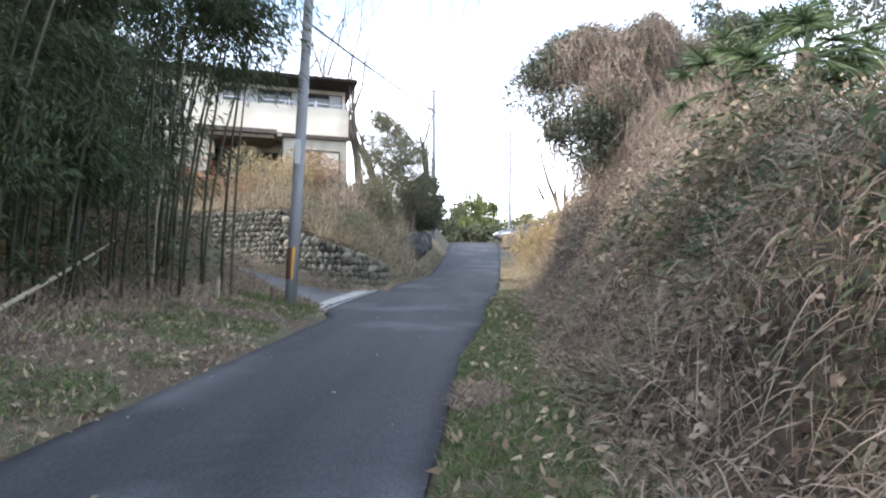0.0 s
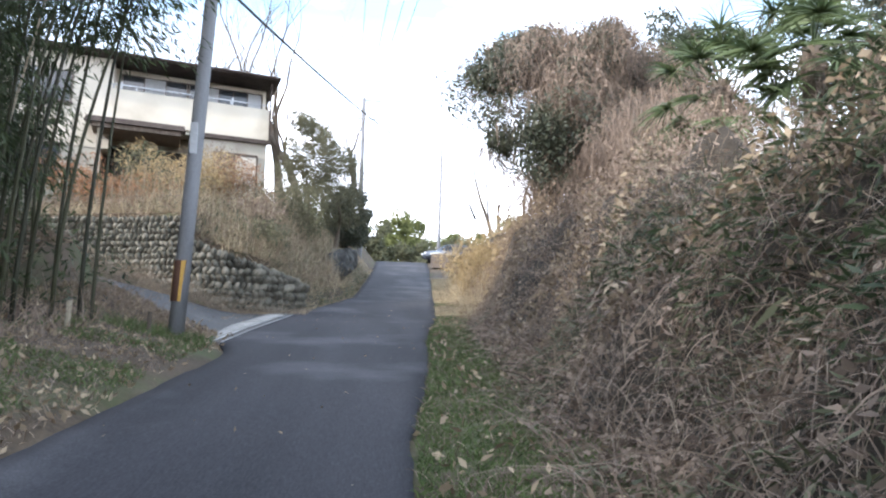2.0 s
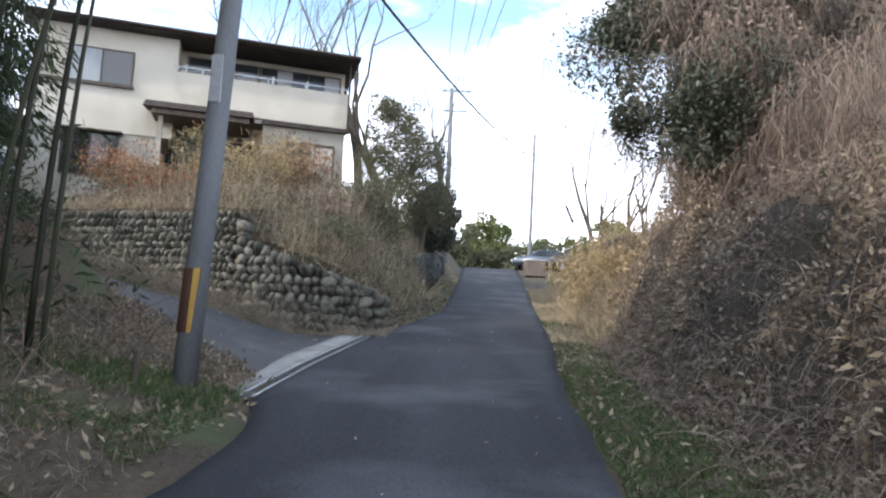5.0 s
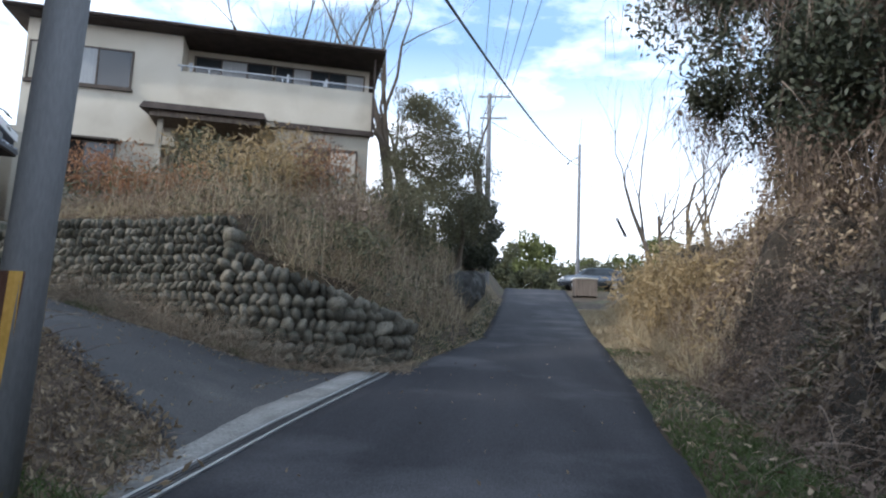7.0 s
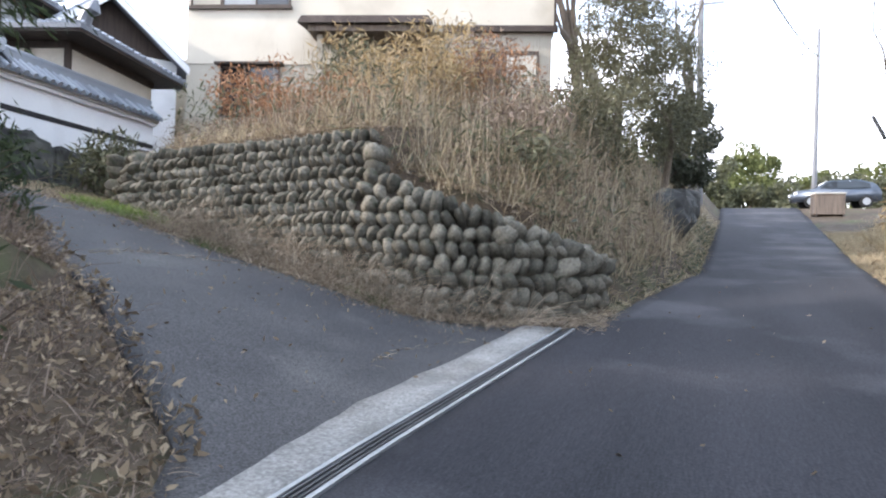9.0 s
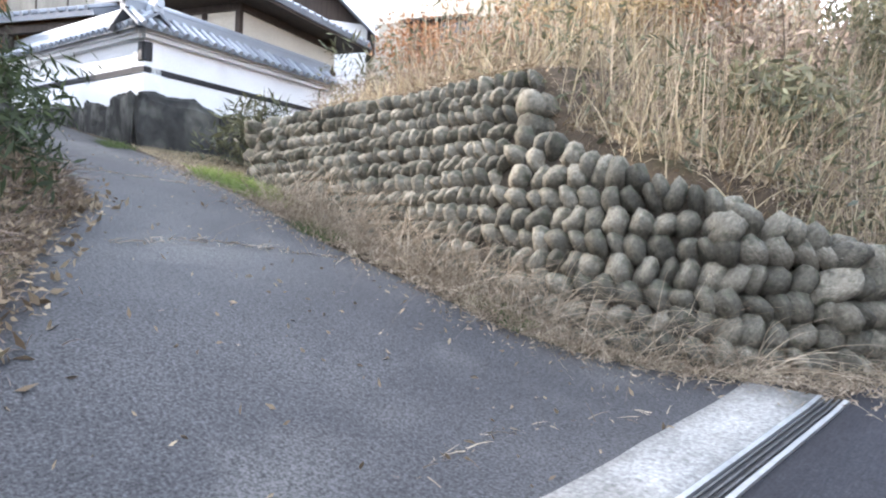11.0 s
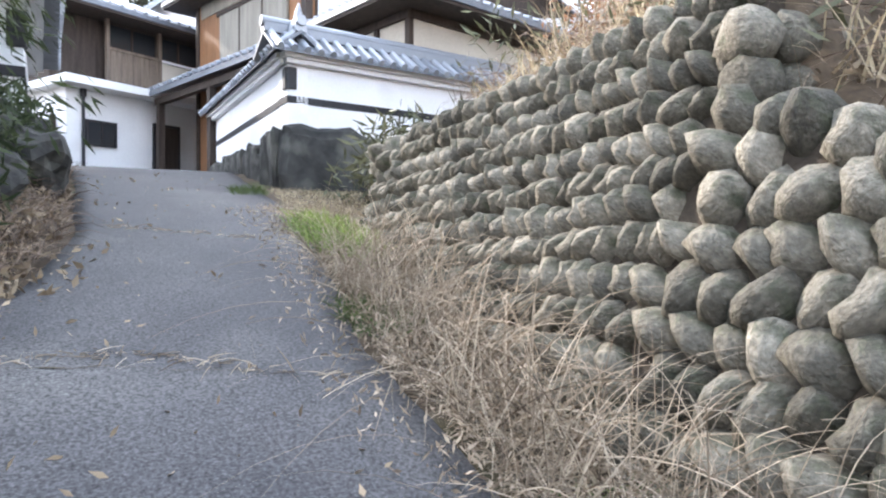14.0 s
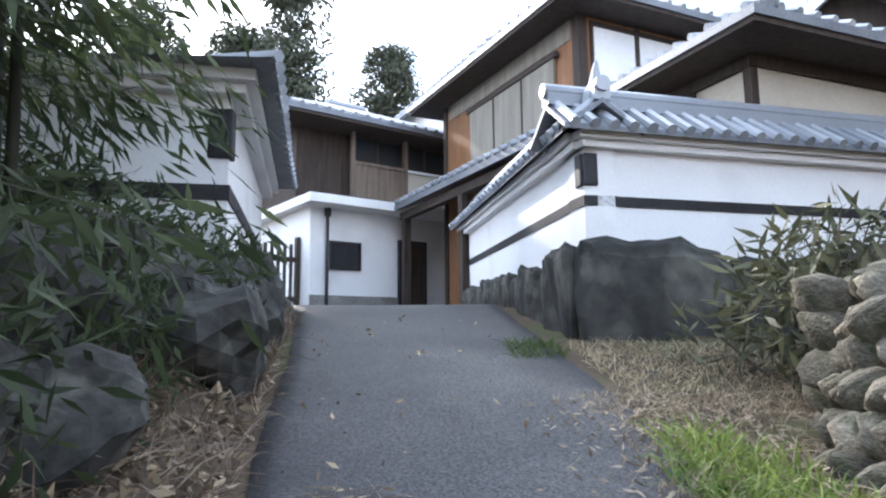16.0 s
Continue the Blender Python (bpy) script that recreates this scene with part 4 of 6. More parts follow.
P1 = (-2.6, 13.25)
p1z = lz(*P1)
p1 = pole(*P1, p1z, 10.5, 0.122, 0.085, "leaning grey concrete utility pole with striped guard", lean=(0.045, -0.01))
g1 = 2.02 - p1z
for k in range(12):
    bm = bmesh.new(); a0, a1 = k * math.pi / 6 + 0.1, (k + 1) * math.pi / 6 + 0.1
    for zz in (0,):
        ring = []
        for h in (g1, g1 + 0.63):
            for a in (a0, (a0 + a1) / 2, a1):
                ring.append(bm.verts.new((0.045 * h + 0.126 * math.cos(a), -0.01 * h + 0.126 * math.sin(a), h)))
        for j in range(2):
            bm.faces.new((ring[j], ring[j + 1], ring[j + 4], ring[j + 3]))
    part("guard_strip", bm, YELLOW if k % 3 == 0 else GUARDBLK, p1, "yellow and black guard")
part("plate", boxes((0.09 - 0.02, 0.09 + 0.1, -0.145, -0.125, 2.85, 3.35), bevel=0.01), STEEL, p1, "small pale number plate")
p2 = pole(-0.4, 43.9, 4.6, 11.0, 0.17, 0.11, "tall concrete utility pole with crossarms", lean=(-0.006, 0))
for h, w in ((10.8, 1.1), (9.6, 0.9)):
    part("crossarm", boxes((-w * 0.6, w, -0.05, 0.05, h, h + 0.09)), STEEL, p2)
for x, h in ((-0.5, 10.89), (0.2, 10.89), (0.6, 10.89), (0.95, 10.89), (0.8, 9.69)):
    bm = bmesh.new(); tube(bm, [(x, 0, h), (x, 0, h + 0.16)], [0.05, 0.03], 6); part("insulator", bm, PLASTER, p2)
p3 = pole(5.7, 55.5, 5.9, 10.5, 0.15, 0.10, "far concrete utility pole with street lamp", lean=(0.012, 0))
bm = bmesh.new(); tube(bm, [(0.1, 0, 9.6), (-0.5, -0.2, 9.3), (-0.75, -0.25, 9.0)], [0.03, 0.03, 0.1], 6); part("lamp", bm, STEEL, p3)
bm = bmesh.new(); tube(bm, [(0.1, 0, 10.3), (0.25, 0, 12.4)], [0.04, 0.02], 6); part("top_rod", bm, STEEL, p3)


def cable(a, b, sag, r, label):
    pts = [Vector(a).lerp(Vector(b), t / 16) - Vector((0, 0, sag * 4 * (t / 16) * (1 - t / 16))) for t in range(17)]
    bm = bmesh.new(); tube(bm, pts, r, 6); solo("overhead_cable", bm, CABLE, label, "cable", "overhead cables")


p1t = (P1[0] + 0.26, P1[1] - 0.06, p1z + 5.8)
cable((p1t[0], p1t[1], p1t[2]), (5.75, 55.5, 14.9), 0.75, 0.026, "thick black overhead cable sagging from the pole")
for dx, z0 in ((-0.4, 15.4), (0.2, 15.5), (0.6, 15.5), (0.95, 15.45)):
    cable((2.2 + dx * 2.5, -10.0, z0 - 2.2), (-0.45 + dx, 43.9, z0 - 0.1), 0.9, 0.012, "thin overhead power line above the lane")
cable((-0.43, 43.9, 14.1), (5.8, 55.5, 15.4), 0.3, 0.012, "thin overhead power line above the lane")

# ---- vegetation builders ----
def scatter(x0, x1, y0, y1, n, keep=None):
    x = rng.uniform(x0, x1, n); y = rng.uniform(y0, y1, n)
    if keep is not None:
        k = keep(x, y); x, y = x[k], y[k]
    return np.stack([x, y, land(x, y)], -1)


def up(n, spread):
    d = rng.normal(size=(n, 3)) * spread; d[:, 2] = 1.0
    return d


def stuff(name, me, label, cat):
    return solo(name, me, None, label, cat, kind="stuff")


def crown_points(cs, rs, n):
    """Points in clumps, denser towards each clump's outside."""
    k = rng.integers(0, len(cs), n); d = unit(rng.normal(size=(n, 3))); r = rng.uniform(0.35, 1.05, n) ** 0.6
    return np.asarray(cs)[k] + d * (np.asarray(rs)[k] * r)[:, None] * np.array([1, 1, 0.85])


def branches(bm, p, d, length, r, depth, rr, kids=3, sides=5, spread=0.55, lift=0.15, ends=None):
    pts, rad = [p], [r]; q = Vector(p); v = Vector(d).normalized()
    for i in range(4):
        v = (v + Vector((rr.gauss(0, 0.16), rr.gauss(0, 0.16), rr.gauss(lift * 0.3, 0.1)))).normalized(); q = q + v * length / 4; pts.append(q.copy()); rad.append(r * (1 - 0.16 * (i + 1)))
    tube(bm, pts, rad, sides)
    if ends is not None and depth <= 1:
        ends.append(q.copy())
    if depth:
        for k in range(kids):
            i = rr.choice((2, 3, 4)); w = (v + Vector((rr.gauss(0, spread), rr.gauss(0, spread), rr.gauss(lift, spread * 0.5)))).normalized()
            branches(bm, pts[i], w, length * rr.uniform(0.55, 0.8), rad[i] * 0.62, depth - 1, rr, kids, max(3, sides - 1), spread, lift, ends)


def bare_tree(x, y, h, r, seed, label, depth=4, z=None):
    t = thing("bare_tree", pose(x, y, (lz(x, y) if z is None else z) - 0.1), label, "tree"); rr = random.Random(seed); bm = bmesh.new()
    branches(bm, (0, 0, 0), (0, 0, 1), h * 0.42, r, depth, rr, 3, 7, 0.5, 0.3); part("trunk", bm, BARK, t)
    return t


def leafy_tree(x, y, h, r, seed, label, crown_c, crown_r, n, size, mat=EVERG, limbs=3, z=None, hang=0.3, clump=(0.2, 0.42)):
    z0 = (lz(x, y) if z is None else z) - 0.1
    t = thing("evergreen_tree", pose(x, y, z0), label, "tree"); rr = random.Random(seed); bm = bmesh.new(); ends = []
    branches(bm, (0, 0, 0), (0, 0, 1), h * 0.45, r, limbs, rr, 3, 7, 0.5, 0.25, ends); part("trunk", bm, BARK, t)
    cs, rs = [], []
    for k in range(58):
        a, b = rr.uniform(0, 6.283), rr.uniform(-0.9, 1.0); q = rr.uniform(0.3, 1.08)
        cs.append((crown_c[0] + crown_r[0] * q * math.cos(a) * math.sqrt(max(0.05, 1 - b * b * 0.7)), crown_c[1] + crown_r[1] * q * math.sin(a) * math.sqrt(max(0.05, 1 - b * b * 0.7)), crown_c[2] + crown_r[2] * b * 0.9)); rs.append(min(crown_r) * rr.uniform(*clump))
    part("crown", leaf_mesh("crown", crown_points(cs, rs, n), size, mat, 0.45, hang), mat, t)
    return t, cs, rs


# ---- bamboo grove ----
def bamboo(seed, h, lean, n_leaf, low=0.25, side=None):
    rr = random.Random(seed); t = thing("bamboo", pose(0, 0, -50), "tall green bamboo culm with drooping dark foliage", "bamboo", "bamboo of the roadside grove")
    a = rr.uniform(0, 6.28) if side is None else side; pts = [(lean * h * (k / 10) ** 2 * math.cos(a), lean * h * (k / 10) ** 2 * math.sin(a), h * k / 10) for k in range(11)]
    bm = bmesh.new(); tube(bm, pts, [0.034 * (1 - 0.075 * k) for k in range(11)], 7)
    part("culm", bm, CULM, t, smooth=True)
    P, D = [], []; bm = bmesh.new()
    for k in range(34):
        u = low + (1 - low) * rr.random() ** 0.8; i = min(int(u * 10), 9); f = u * 10 - i; p = Vector(pts[i]).lerp(Vector(pts[i + 1]), f)
        b = rr.uniform(0, 6.28); L = rr.uniform(0.5, 1.3) * (1.15 - 0.5 * u); tip = p + Vector((math.cos(b) * L, math.sin(b) * L, rr.uniform(-0.25, 0.45) * L))
        tube(bm, [p, p.lerp(tip, 0.5) + Vector((0, 0, 0.06)), tip], [0.006, 0.004, 0.002], 3)
        m = n_leaf // 34
        for j in range(m):
            s = rr.uniform(0.25, 1.1); q = p.lerp(tip, s); P.append((q.x + rr.gauss(0, 0.13), q.y + rr.gauss(0, 0.13), q.z + rr.gauss(-0.05, 0.12))); D.append((math.cos(b), math.sin(b), -0.7))
    tagged(part("twig", bm, CULM, t), kind="stuff")
    part("foliage", leaf_mesh("foliage", np.array(P), 0.17, BAMLEAF, 0.17, 0.3, np.array(D)), BAMLEAF, t, "narrow dark green leaves")
    return t


protos = [bamboo(s, h, l, 2300) for s, h, l in ((1, 7.5, 0.12), (2, 9.0, 0.1), (3, 6.5, 0.2), (4, 8.2, 0.16))]
low_protos = [bamboo(s, h, l, 2000, 0.05) for s, h, l in ((11, 4.0, 0.25), (12, 5.0, 0.3))]
r = random.Random(9)
for k in range(105):
    x, y = r.uniform(-12, -4.3), r.uniform(-3.0, 14.2)
    if y > 12.0 and x > -4.9: continue
    if x > -4.6 - 0.0 and y < 8 and r.random() < 0.5: continue
    copy_thing(r.choice(protos), Matrix.LocRotScale((x, y, lz(x, y) - 0.05), Euler((0, r.uniform(-0.06, 0.06), r.uniform(0, 6.28))), (1,) * 3))
# unseen bamboo behind the start, added to keep sun off the right bank
for k in range(46):
    x, y = r.uniform(-13, -4.6), r.uniform(-16.0, -3.0)
    copy_thing(r.choice(protos), Matrix.LocRotScale((x, y, lz(x, y) - 0.05), Euler((0, r.uniform(-0.06, 0.06), r.uniform(0, 6.28))), (1,) * 3))
for k in range(14):
    x, y = r.uniform(-6.3, -4.5), r.uniform(7.0, 13.2)
    copy_thing(r.choice(protos), Matrix.LocRotScale((x, y, lz(x, y) - 0.05), Euler((0, r.uniform(0.0, 0.1), r.uniform(-0.8, 0.8))), (1,) * 3))
for k in range(34):
    x, y = r.uniform(-11, -6.4), r.uniform(-1.0, 13.0)
    copy_thing(r.choice(low_protos), Matrix.LocRotScale((x, y, lz(x, y) - 0.05), Euler((0, r.uniform(-0.1, 0.1), r.uniform(0, 6.28))), (1,) * 3))
# culms leaning out over the verge, leafy at the top alone
edge_protos = [bamboo(s0, h, l, 1700, 0.55, 0.0) for s0, h, l in ((21, 7.2, 0.2), (22, 6.4, 0.26), (23, 7.8, 0.16))]
for k, (x, y) in enumerate(((-3.75, 12.6), (-3.95, 12.2), (-4.25, 12.9), (-4.1, 11.5), (-4.4, 12.4), (-4.7, 11.9), (-4.9, 12.8), (-5.2, 13.0))):
    copy_thing(edge_protos[k % 3], Matrix.LocRotScale((x, y, lz(x, y) - 0.05), Euler((0, r.uniform(-0.02, 0.06), r.uniform(-0.7, 0.5))), (1,) * 3))
# bamboo at the left bank of the drive
for k in range(11):
    x = r.uniform(-9.6, -7.4); y = float(drive_left(x)) - r.uniform(0.9, 2.8)
    copy_thing(r.choice(low_protos + protos[2:3]), Matrix.LocRotScale((x, y, lz(x, y) - 0.05), Euler((0, r.uniform(-0.1, 0.1), r.uniform(0, 6.28))), (1,) * 3))
for k in range(9):
    x = r.uniform(-10.6, -8.4); y = float(drive_left(x)) - r.uniform(1.0, 3.2)
    copy_thing(r.choice(low_protos + protos[2:3]), Matrix.LocRotScale((x, y, lz(x, y) - 0.05), Euler((0, r.uniform(-0.1, 0.1), r.uniform(0, 6.28))), (1,) * 3))
for p in protos + low_protos + edge_protos:
    q = p.matrix_basis.copy(); x, y = r.uniform(-13, -9), r.uniform(2, 12); p.matrix_basis = pose(x, y, lz(x, y) - 0.05)
# slender single culms at the grove's edge, two of them dry
for x, y, h, lx, mat in ((-3.5, 12.39, 4.6, 0.05, CULM), (-4.2, 11.4, 5.2, 0.1, CULM), (-4.6, 12.9, 5.5, -0.05, CULM), (-5.0, 10.8, 5.0, 0.16, CULM), (-4.9, 12.2, 4.5, 0.12, DEADCULM)):
    t = thing("bamboo_pole", pose(x, y, lz(x, y) - 0.05), "thin bare bamboo culm at the grove edge", "bamboo", "thin culms at the grove edge"); bm = bmesh.new(); tube(bm, [(lx * h * u * u, 0, h * u) for u in (0, 0.3, 0.6, 1.0)], [0.028, 0.025, 0.02, 0.01], 7); part("culm", bm, mat, t)
for (a, b) in (((-4.2, 6.8), (-5.3, 11.6)),):
    bm = bmesh.new(); za, zb = lz(*a), lz(*b); tube(bm, [(a[0], a[1], za + 0.1), ((a[0] + b[0]) / 2, (a[1] + b[1]) / 2, (za + zb) / 2 + 0.5), (b[0], b[1], zb + 0.95)], [0.03, 0.025, 0.015], 6); solo("fallen_culm", bm, DEADCULM, "pale fallen bamboo culm leaning in the undergrowth", "bamboo")
for x, y, h, mat in ((-2.82, 12.7, 0.32, BARK), (-3.43, 11.5, 0.36, DEADCULM)):
    bm = bmesh.new(); tube(bm, [(0, 0, -0.1), (0.01, 0, h)], 0.035, 7); solo("marker_stake", bm, mat, "short wooden stake in the verge", "stake", m=pose(x, y, lz(x, y)))
# undergrowth of the grove
keep = lambda x, y: (x < road_l(y) - 0.9 - 0.5 * rng.random(len(x))) & (y < drive_left(np.minimum(x, -2.0)) - 0.3)
pt = scatter(-12, -3.2, -4, 16.5, 9000, keep); n = len(pt)
stuff("grove_undergrowth", blade_mesh("undergrowth", pt, up(n, 0.5), rng.uniform(0.25, 1.0, n), 0.012, 0.35, BRAMBLE), "tangled dry stems under the bamboo", "undergrowth")
pt = scatter(-12, -4.0, -4, 15.5, 14000, keep); pt[:, 2] += rng.uniform(0.05, 1.6, len(pt)) * np.clip((road_l(pt[:, 1]) - pt[:, 0] - 1.2) / 2, 0.1, 1)
stuff("grove_shrub", leaf_mesh("shrub", pt, 0.17, BAMLEAF, 0.22, 0.2), "low dark bamboo leaves in the grove", "shrub")
# leaf litter and verge grass
keep = lambda x, y: (x < road_l(y) + 0.02) & (y < drive_left(np.minimum(x, -2.0)) + 0.3)
pt = scatter(-8, -1.8, -3, 18.5, 15000, keep); pt[:, 2] += 0.015
stuff("leaf_litter", leaf_mesh("litter", pt, 0.085, DRYLEAF, 0.45, 0.0), "fallen dry leaves on the verge", "leaf litter")
keep = lambda x, y: (x < road_l(y) - 0.03) & (x > road_l(y) - 2.0 - rng.random(len(x))) & (y < 13.6)
pt = scatter(-5.5, -1.9, -2, 13.6, 20000, keep); n = len(pt)
# bramble brown instead of straw, so the shade sits in the blades' colour
stuff("verge_dry_grass", blade_mesh("verge_dry", pt, up(n, 0.6), rng.uniform(0.05, 0.2, n), 0.008, 0.4, BRAMBLE), "dry verge grass in a darker brown for the shade", "grass")
pt = scatter(-5.5, -1.9, -2, 13.6, 46000, keep); n = len(pt); sel = np.array([noise.noise((p[0] * 0.9, p[1] * 0.9, 1)) for p in pt]) > -0.05; pt = pt[sel]; n = len(pt)
stuff("verge_grass", blade_mesh("verge_green", pt, up(n, 0.6), rng.uniform(0.05, 0.17, n), 0.011, 0.4, GRASS), "green verge grass among dry leaves", "grass")
keep = lambda x, y: np.hypot(x + 2.7, y - 12.9) < 0.75
pt = scatter(-3.5, -1.9, 12.1, 13.7, 1800, keep); n = len(pt)
stuff("pole_foot_grass", blade_mesh("pole_grass", pt, up(n, 0.5), rng.uniform(0.1, 0.32, n), 0.01, 0.4, GRASS), "green grass tuft at the pole foot", "grass")

# ---- right-hand verge and thicket ----
keep = lambda x, y: (x > road_r(y) + 0.03) & (x < road_r(y) + 0.9 + 0.4 * rng.random(len(x)))
yy = np.interp(rng.random(62000), [0, 0.75, 1], [0, 17, 38]); xx = road_r(yy) + 0.03 + rng.random(62000) * (0.95 + 0.4 * rng.random(62000)); pt = np.stack([xx, yy, land(xx, yy)], -1); n = len(pt)
green = np.array([noise.noise((p[0] * 0.6, p[1] * 0.35, 4)) for p in pt]) + np.interp(pt[:, 1], [0, 18, 26], [0.4, 0.3, -0.5]) > 0.05
green = green & (rng.random(len(green)) > 0.12)
# dry blades nearer than y = 17 take a darker colour for the grove's shade
shade = (~green) & (pt[:, 1] < 17)
g, d, sh = pt[green], pt[(~green) & ~shade], pt[shade]
stuff("verge_brown_grass", blade_mesh("verge_shaded", sh, up(len(sh), 0.7), rng.uniform(0.05, 0.2, len(sh)), 0.008, 0.4, BRAMBLE), "dry verge grass coloured darker for the grove's shade", "grass")
stuff("verge_grass", blade_mesh("verge_green", g, up(len(g), 0.6), rng.uniform(0.04, 0.13, len(g)), 0.009, 0.4, GRASS), "short green grass on the verge", "grass")
stuff("verge_dry_grass", blade_mesh("verge_dry", d, up(len(d), 0.6), rng.uniform(0.06, 0.25, len(d)), 0.009, 0.4, DRYGRASS), "dry pale grass on the sunny verge", "grass")
pt = scatter(-0.5, 6, -2, 34, 7000, keep); pt[:, 2] += 0.04
stuff("leaf_litter", leaf_mesh("litter", pt, 0.09, DRYLEAF, 0.45, 0.0), "fallen dry leaves in the verge grass", "leaf litter")


def heap(x, y):
    """Height of the overgrown bank above the land."""
    d = x - road_r(y)
    b = sstep(0.85, 2.6, d) * np.interp(y, [-6, 8, 14, 20, 27, 34, 40], [0.95, 1.1, 1.5, 1.7, 1.75, 1.3, 0.4]) * (1 - 0.5 * sstep(5, 9, d))
    wob2 = np.array([noise.noise((a * 0.55, c * 0.55, 2.0)) + 0.6 * noise.noise((a * 1.4, c * 1.4, 7.0)) for a, c in zip(np.ravel(x), np.ravel(y))]).reshape(np.shape(x))
    return np.clip(b * (1 + 1.05 * wob2), 0, None)


# dark sheet just under the brambles, standing in for the shade between stems
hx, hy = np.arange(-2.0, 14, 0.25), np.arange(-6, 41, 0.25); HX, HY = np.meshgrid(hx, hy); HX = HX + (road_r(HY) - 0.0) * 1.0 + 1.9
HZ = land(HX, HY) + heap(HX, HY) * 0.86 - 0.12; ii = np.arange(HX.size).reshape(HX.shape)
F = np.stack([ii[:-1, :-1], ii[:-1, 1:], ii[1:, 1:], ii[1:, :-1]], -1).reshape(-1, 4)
stuff("thicket_shade_sheet", mesh_np("thicket_shade_sheet", np.stack([HX, HY, HZ], -1).reshape(-1, 3), F, THICK, True), "dark sheet painting the shade inside the bramble thicket", "thicket")


def on_heap(n, y0, y1, d0=0.9, d1=7.0, lo=0.82, hi=1.05, bias=1.4):
    y = rng.uniform(y0, y1, n); x = road_r(y) + d0 + (d1 - d0) * rng.random(n) ** bias
    return np.stack([x, y, land(x, y) + heap(x, y) * rng.uniform(lo, hi, n)], -1)


pt = on_heap(42000, -3, 26, hi=1.08); n = len(pt); dd = rng.normal(size=(n, 3)); dd[:, 0] -= 0.5; dd[:, 2] += 0.25
stuff("bramble_stems", blade_mesh("bramble", pt, dd, rng.uniform(0.12, 0.6, n), rng.uniform(0.005, 0.012, n), 0.8, BRAMBLE, 4), "tangled dry bramble stems on the bank", "bramble")
pt = on_heap(52000, -3, 27, hi=1.12); stuff("bramble_leaves", leaf_mesh("bramble_leaf", pt, 0.075, BRAMBLE, 0.5, 0.4), "withered brown leaves in the thicket", "bramble")
pt = on_heap(36000, -3, 18, hi=1.14); sel = np.array([noise.noise((p[0] * 0.5, p[1] * 0.5, 9)) for p in pt]) > 0.12; pt = pt[sel]; dd = np.tile([-0.7, -0.2, 0.1], (len(pt), 1))
stuff("dwarf_bamboo", leaf_mesh("sasa", pt, 0.14, SASA, 0.16, 0.3, dd), "grey-green dwarf bamboo leaves over the brambles", "shrub")
pt = on_heap(30000, -2, 9, d0=1.2, hi=1.18, bias=1.2); pt = pt[np.array([noise.noise((p[0] * 0.7, p[1] * 0.7, 19)) for p in pt]) + 0.35 * np.clip(pt[:, 0] - 2.4, -1, 1) > -0.15]; stuff("dark_bamboo_leaves", leaf_mesh("darksasa", pt, 0.15, BAMLEAF, 0.17, 0.3, np.tile([-0.7, -0.2, 0.1], (len(pt), 1))), "dark green bamboo leaves over the brambles", "shrub")
pt = on_heap(1200, 3, 14, d0=1.2, hi=1.05); n = len(pt); dd = up(n, 0.35)
stuff("dry_reeds", blade_mesh("reed", pt, dd, rng.uniform(0.3, 1.0, n), 0.006, 0.35, STRAW, 4), "pale dry reeds standing in the thicket", "reeds")
pt = on_heap(9000, 20, 36, d0=0.9, d1=4.5, lo=0.1, hi=1.0); n = len(pt)
stuff("yellow_bamboo_grass", blade_mesh("yel_stem", pt, up(n, 0.35), rng.uniform(0.3, 1.0, n), 0.01, 0.3, DRYGRASS, 3), "sunlit straw-coloured stems beside the lane", "grass")
pt = on_heap(18000, 21, 37, d0=0.9, d1=5.0, lo=0.2, hi=1.25); stuff("yellow_bamboo_leaves", leaf_mesh("yel_leaf", pt, 0.2, YELSASA, 0.2, 0.4), "yellowing bamboo leaves in the sun", "shrub")

pt = on_heap(36000, 1.0, 8, d0=1.6, d1=7.5, hi=1.15, bias=0.9); sel = np.array([noise.noise((p[0] * 0.6, p[1] * 0.6, 33)) for p in pt]) > -0.12; pt = pt[sel]
stuff("grey_bamboo_leaves", leaf_mesh("greysasa", pt, 0.11, SASA, 0.17, 0.35, np.tile([-0.6, -0.3, 0.0], (len(pt), 1))), "grey-green bamboo leaves covering the near bank", "shrub")
pt = on_heap(20000, 2.2, 8, d0=1.3, d1=7.5, hi=1.12, bias=0.9); n = len(pt); dd = rng.normal(size=(n, 3)); dd[:, 2] += 0.2
stuff("near_bramble", blade_mesh("nearbramble", pt, dd, rng.uniform(0.1, 0.5, n), rng.uniform(0.004, 0.01, n), 0.8, BRAMBLE, 4), "tangled brown bramble stems on the near bank", "bramble")
pt = on_heap(2300, 4, 24, d0=0.9, d1=6.0, lo=0.6, hi=1.1, bias=1.1); n = len(pt); dd = rng.normal(size=(n, 3)) * (0.8, 0.8, 0.25) + (-0.25, -0.1, 0.75)
stuff("bramble_canes", blade_mesh("cane", pt, dd, rng.uniform(0.6, 1.7, n), rng.uniform(0.006, 0.013, n), 0.75, BRAMBLE, 7), "long arching bramble canes over the bank", "bramble")
pt = on_heap(30000, 6, 27, d0=0.9, d1=5.0, lo=0.9, hi=1.2, bias=1.1); sel = np.array([noise.noise((p[0] * 0.8, p[1] * 0.8, 51)) for p in pt]) > 0.05; pt = pt[sel]
stuff("withered_vine_leaves", leaf_mesh("withered", pt, 0.1, DRYLEAF, 0.42, 0.7), "pale withered vine leaves hanging in clumps", "bramble")
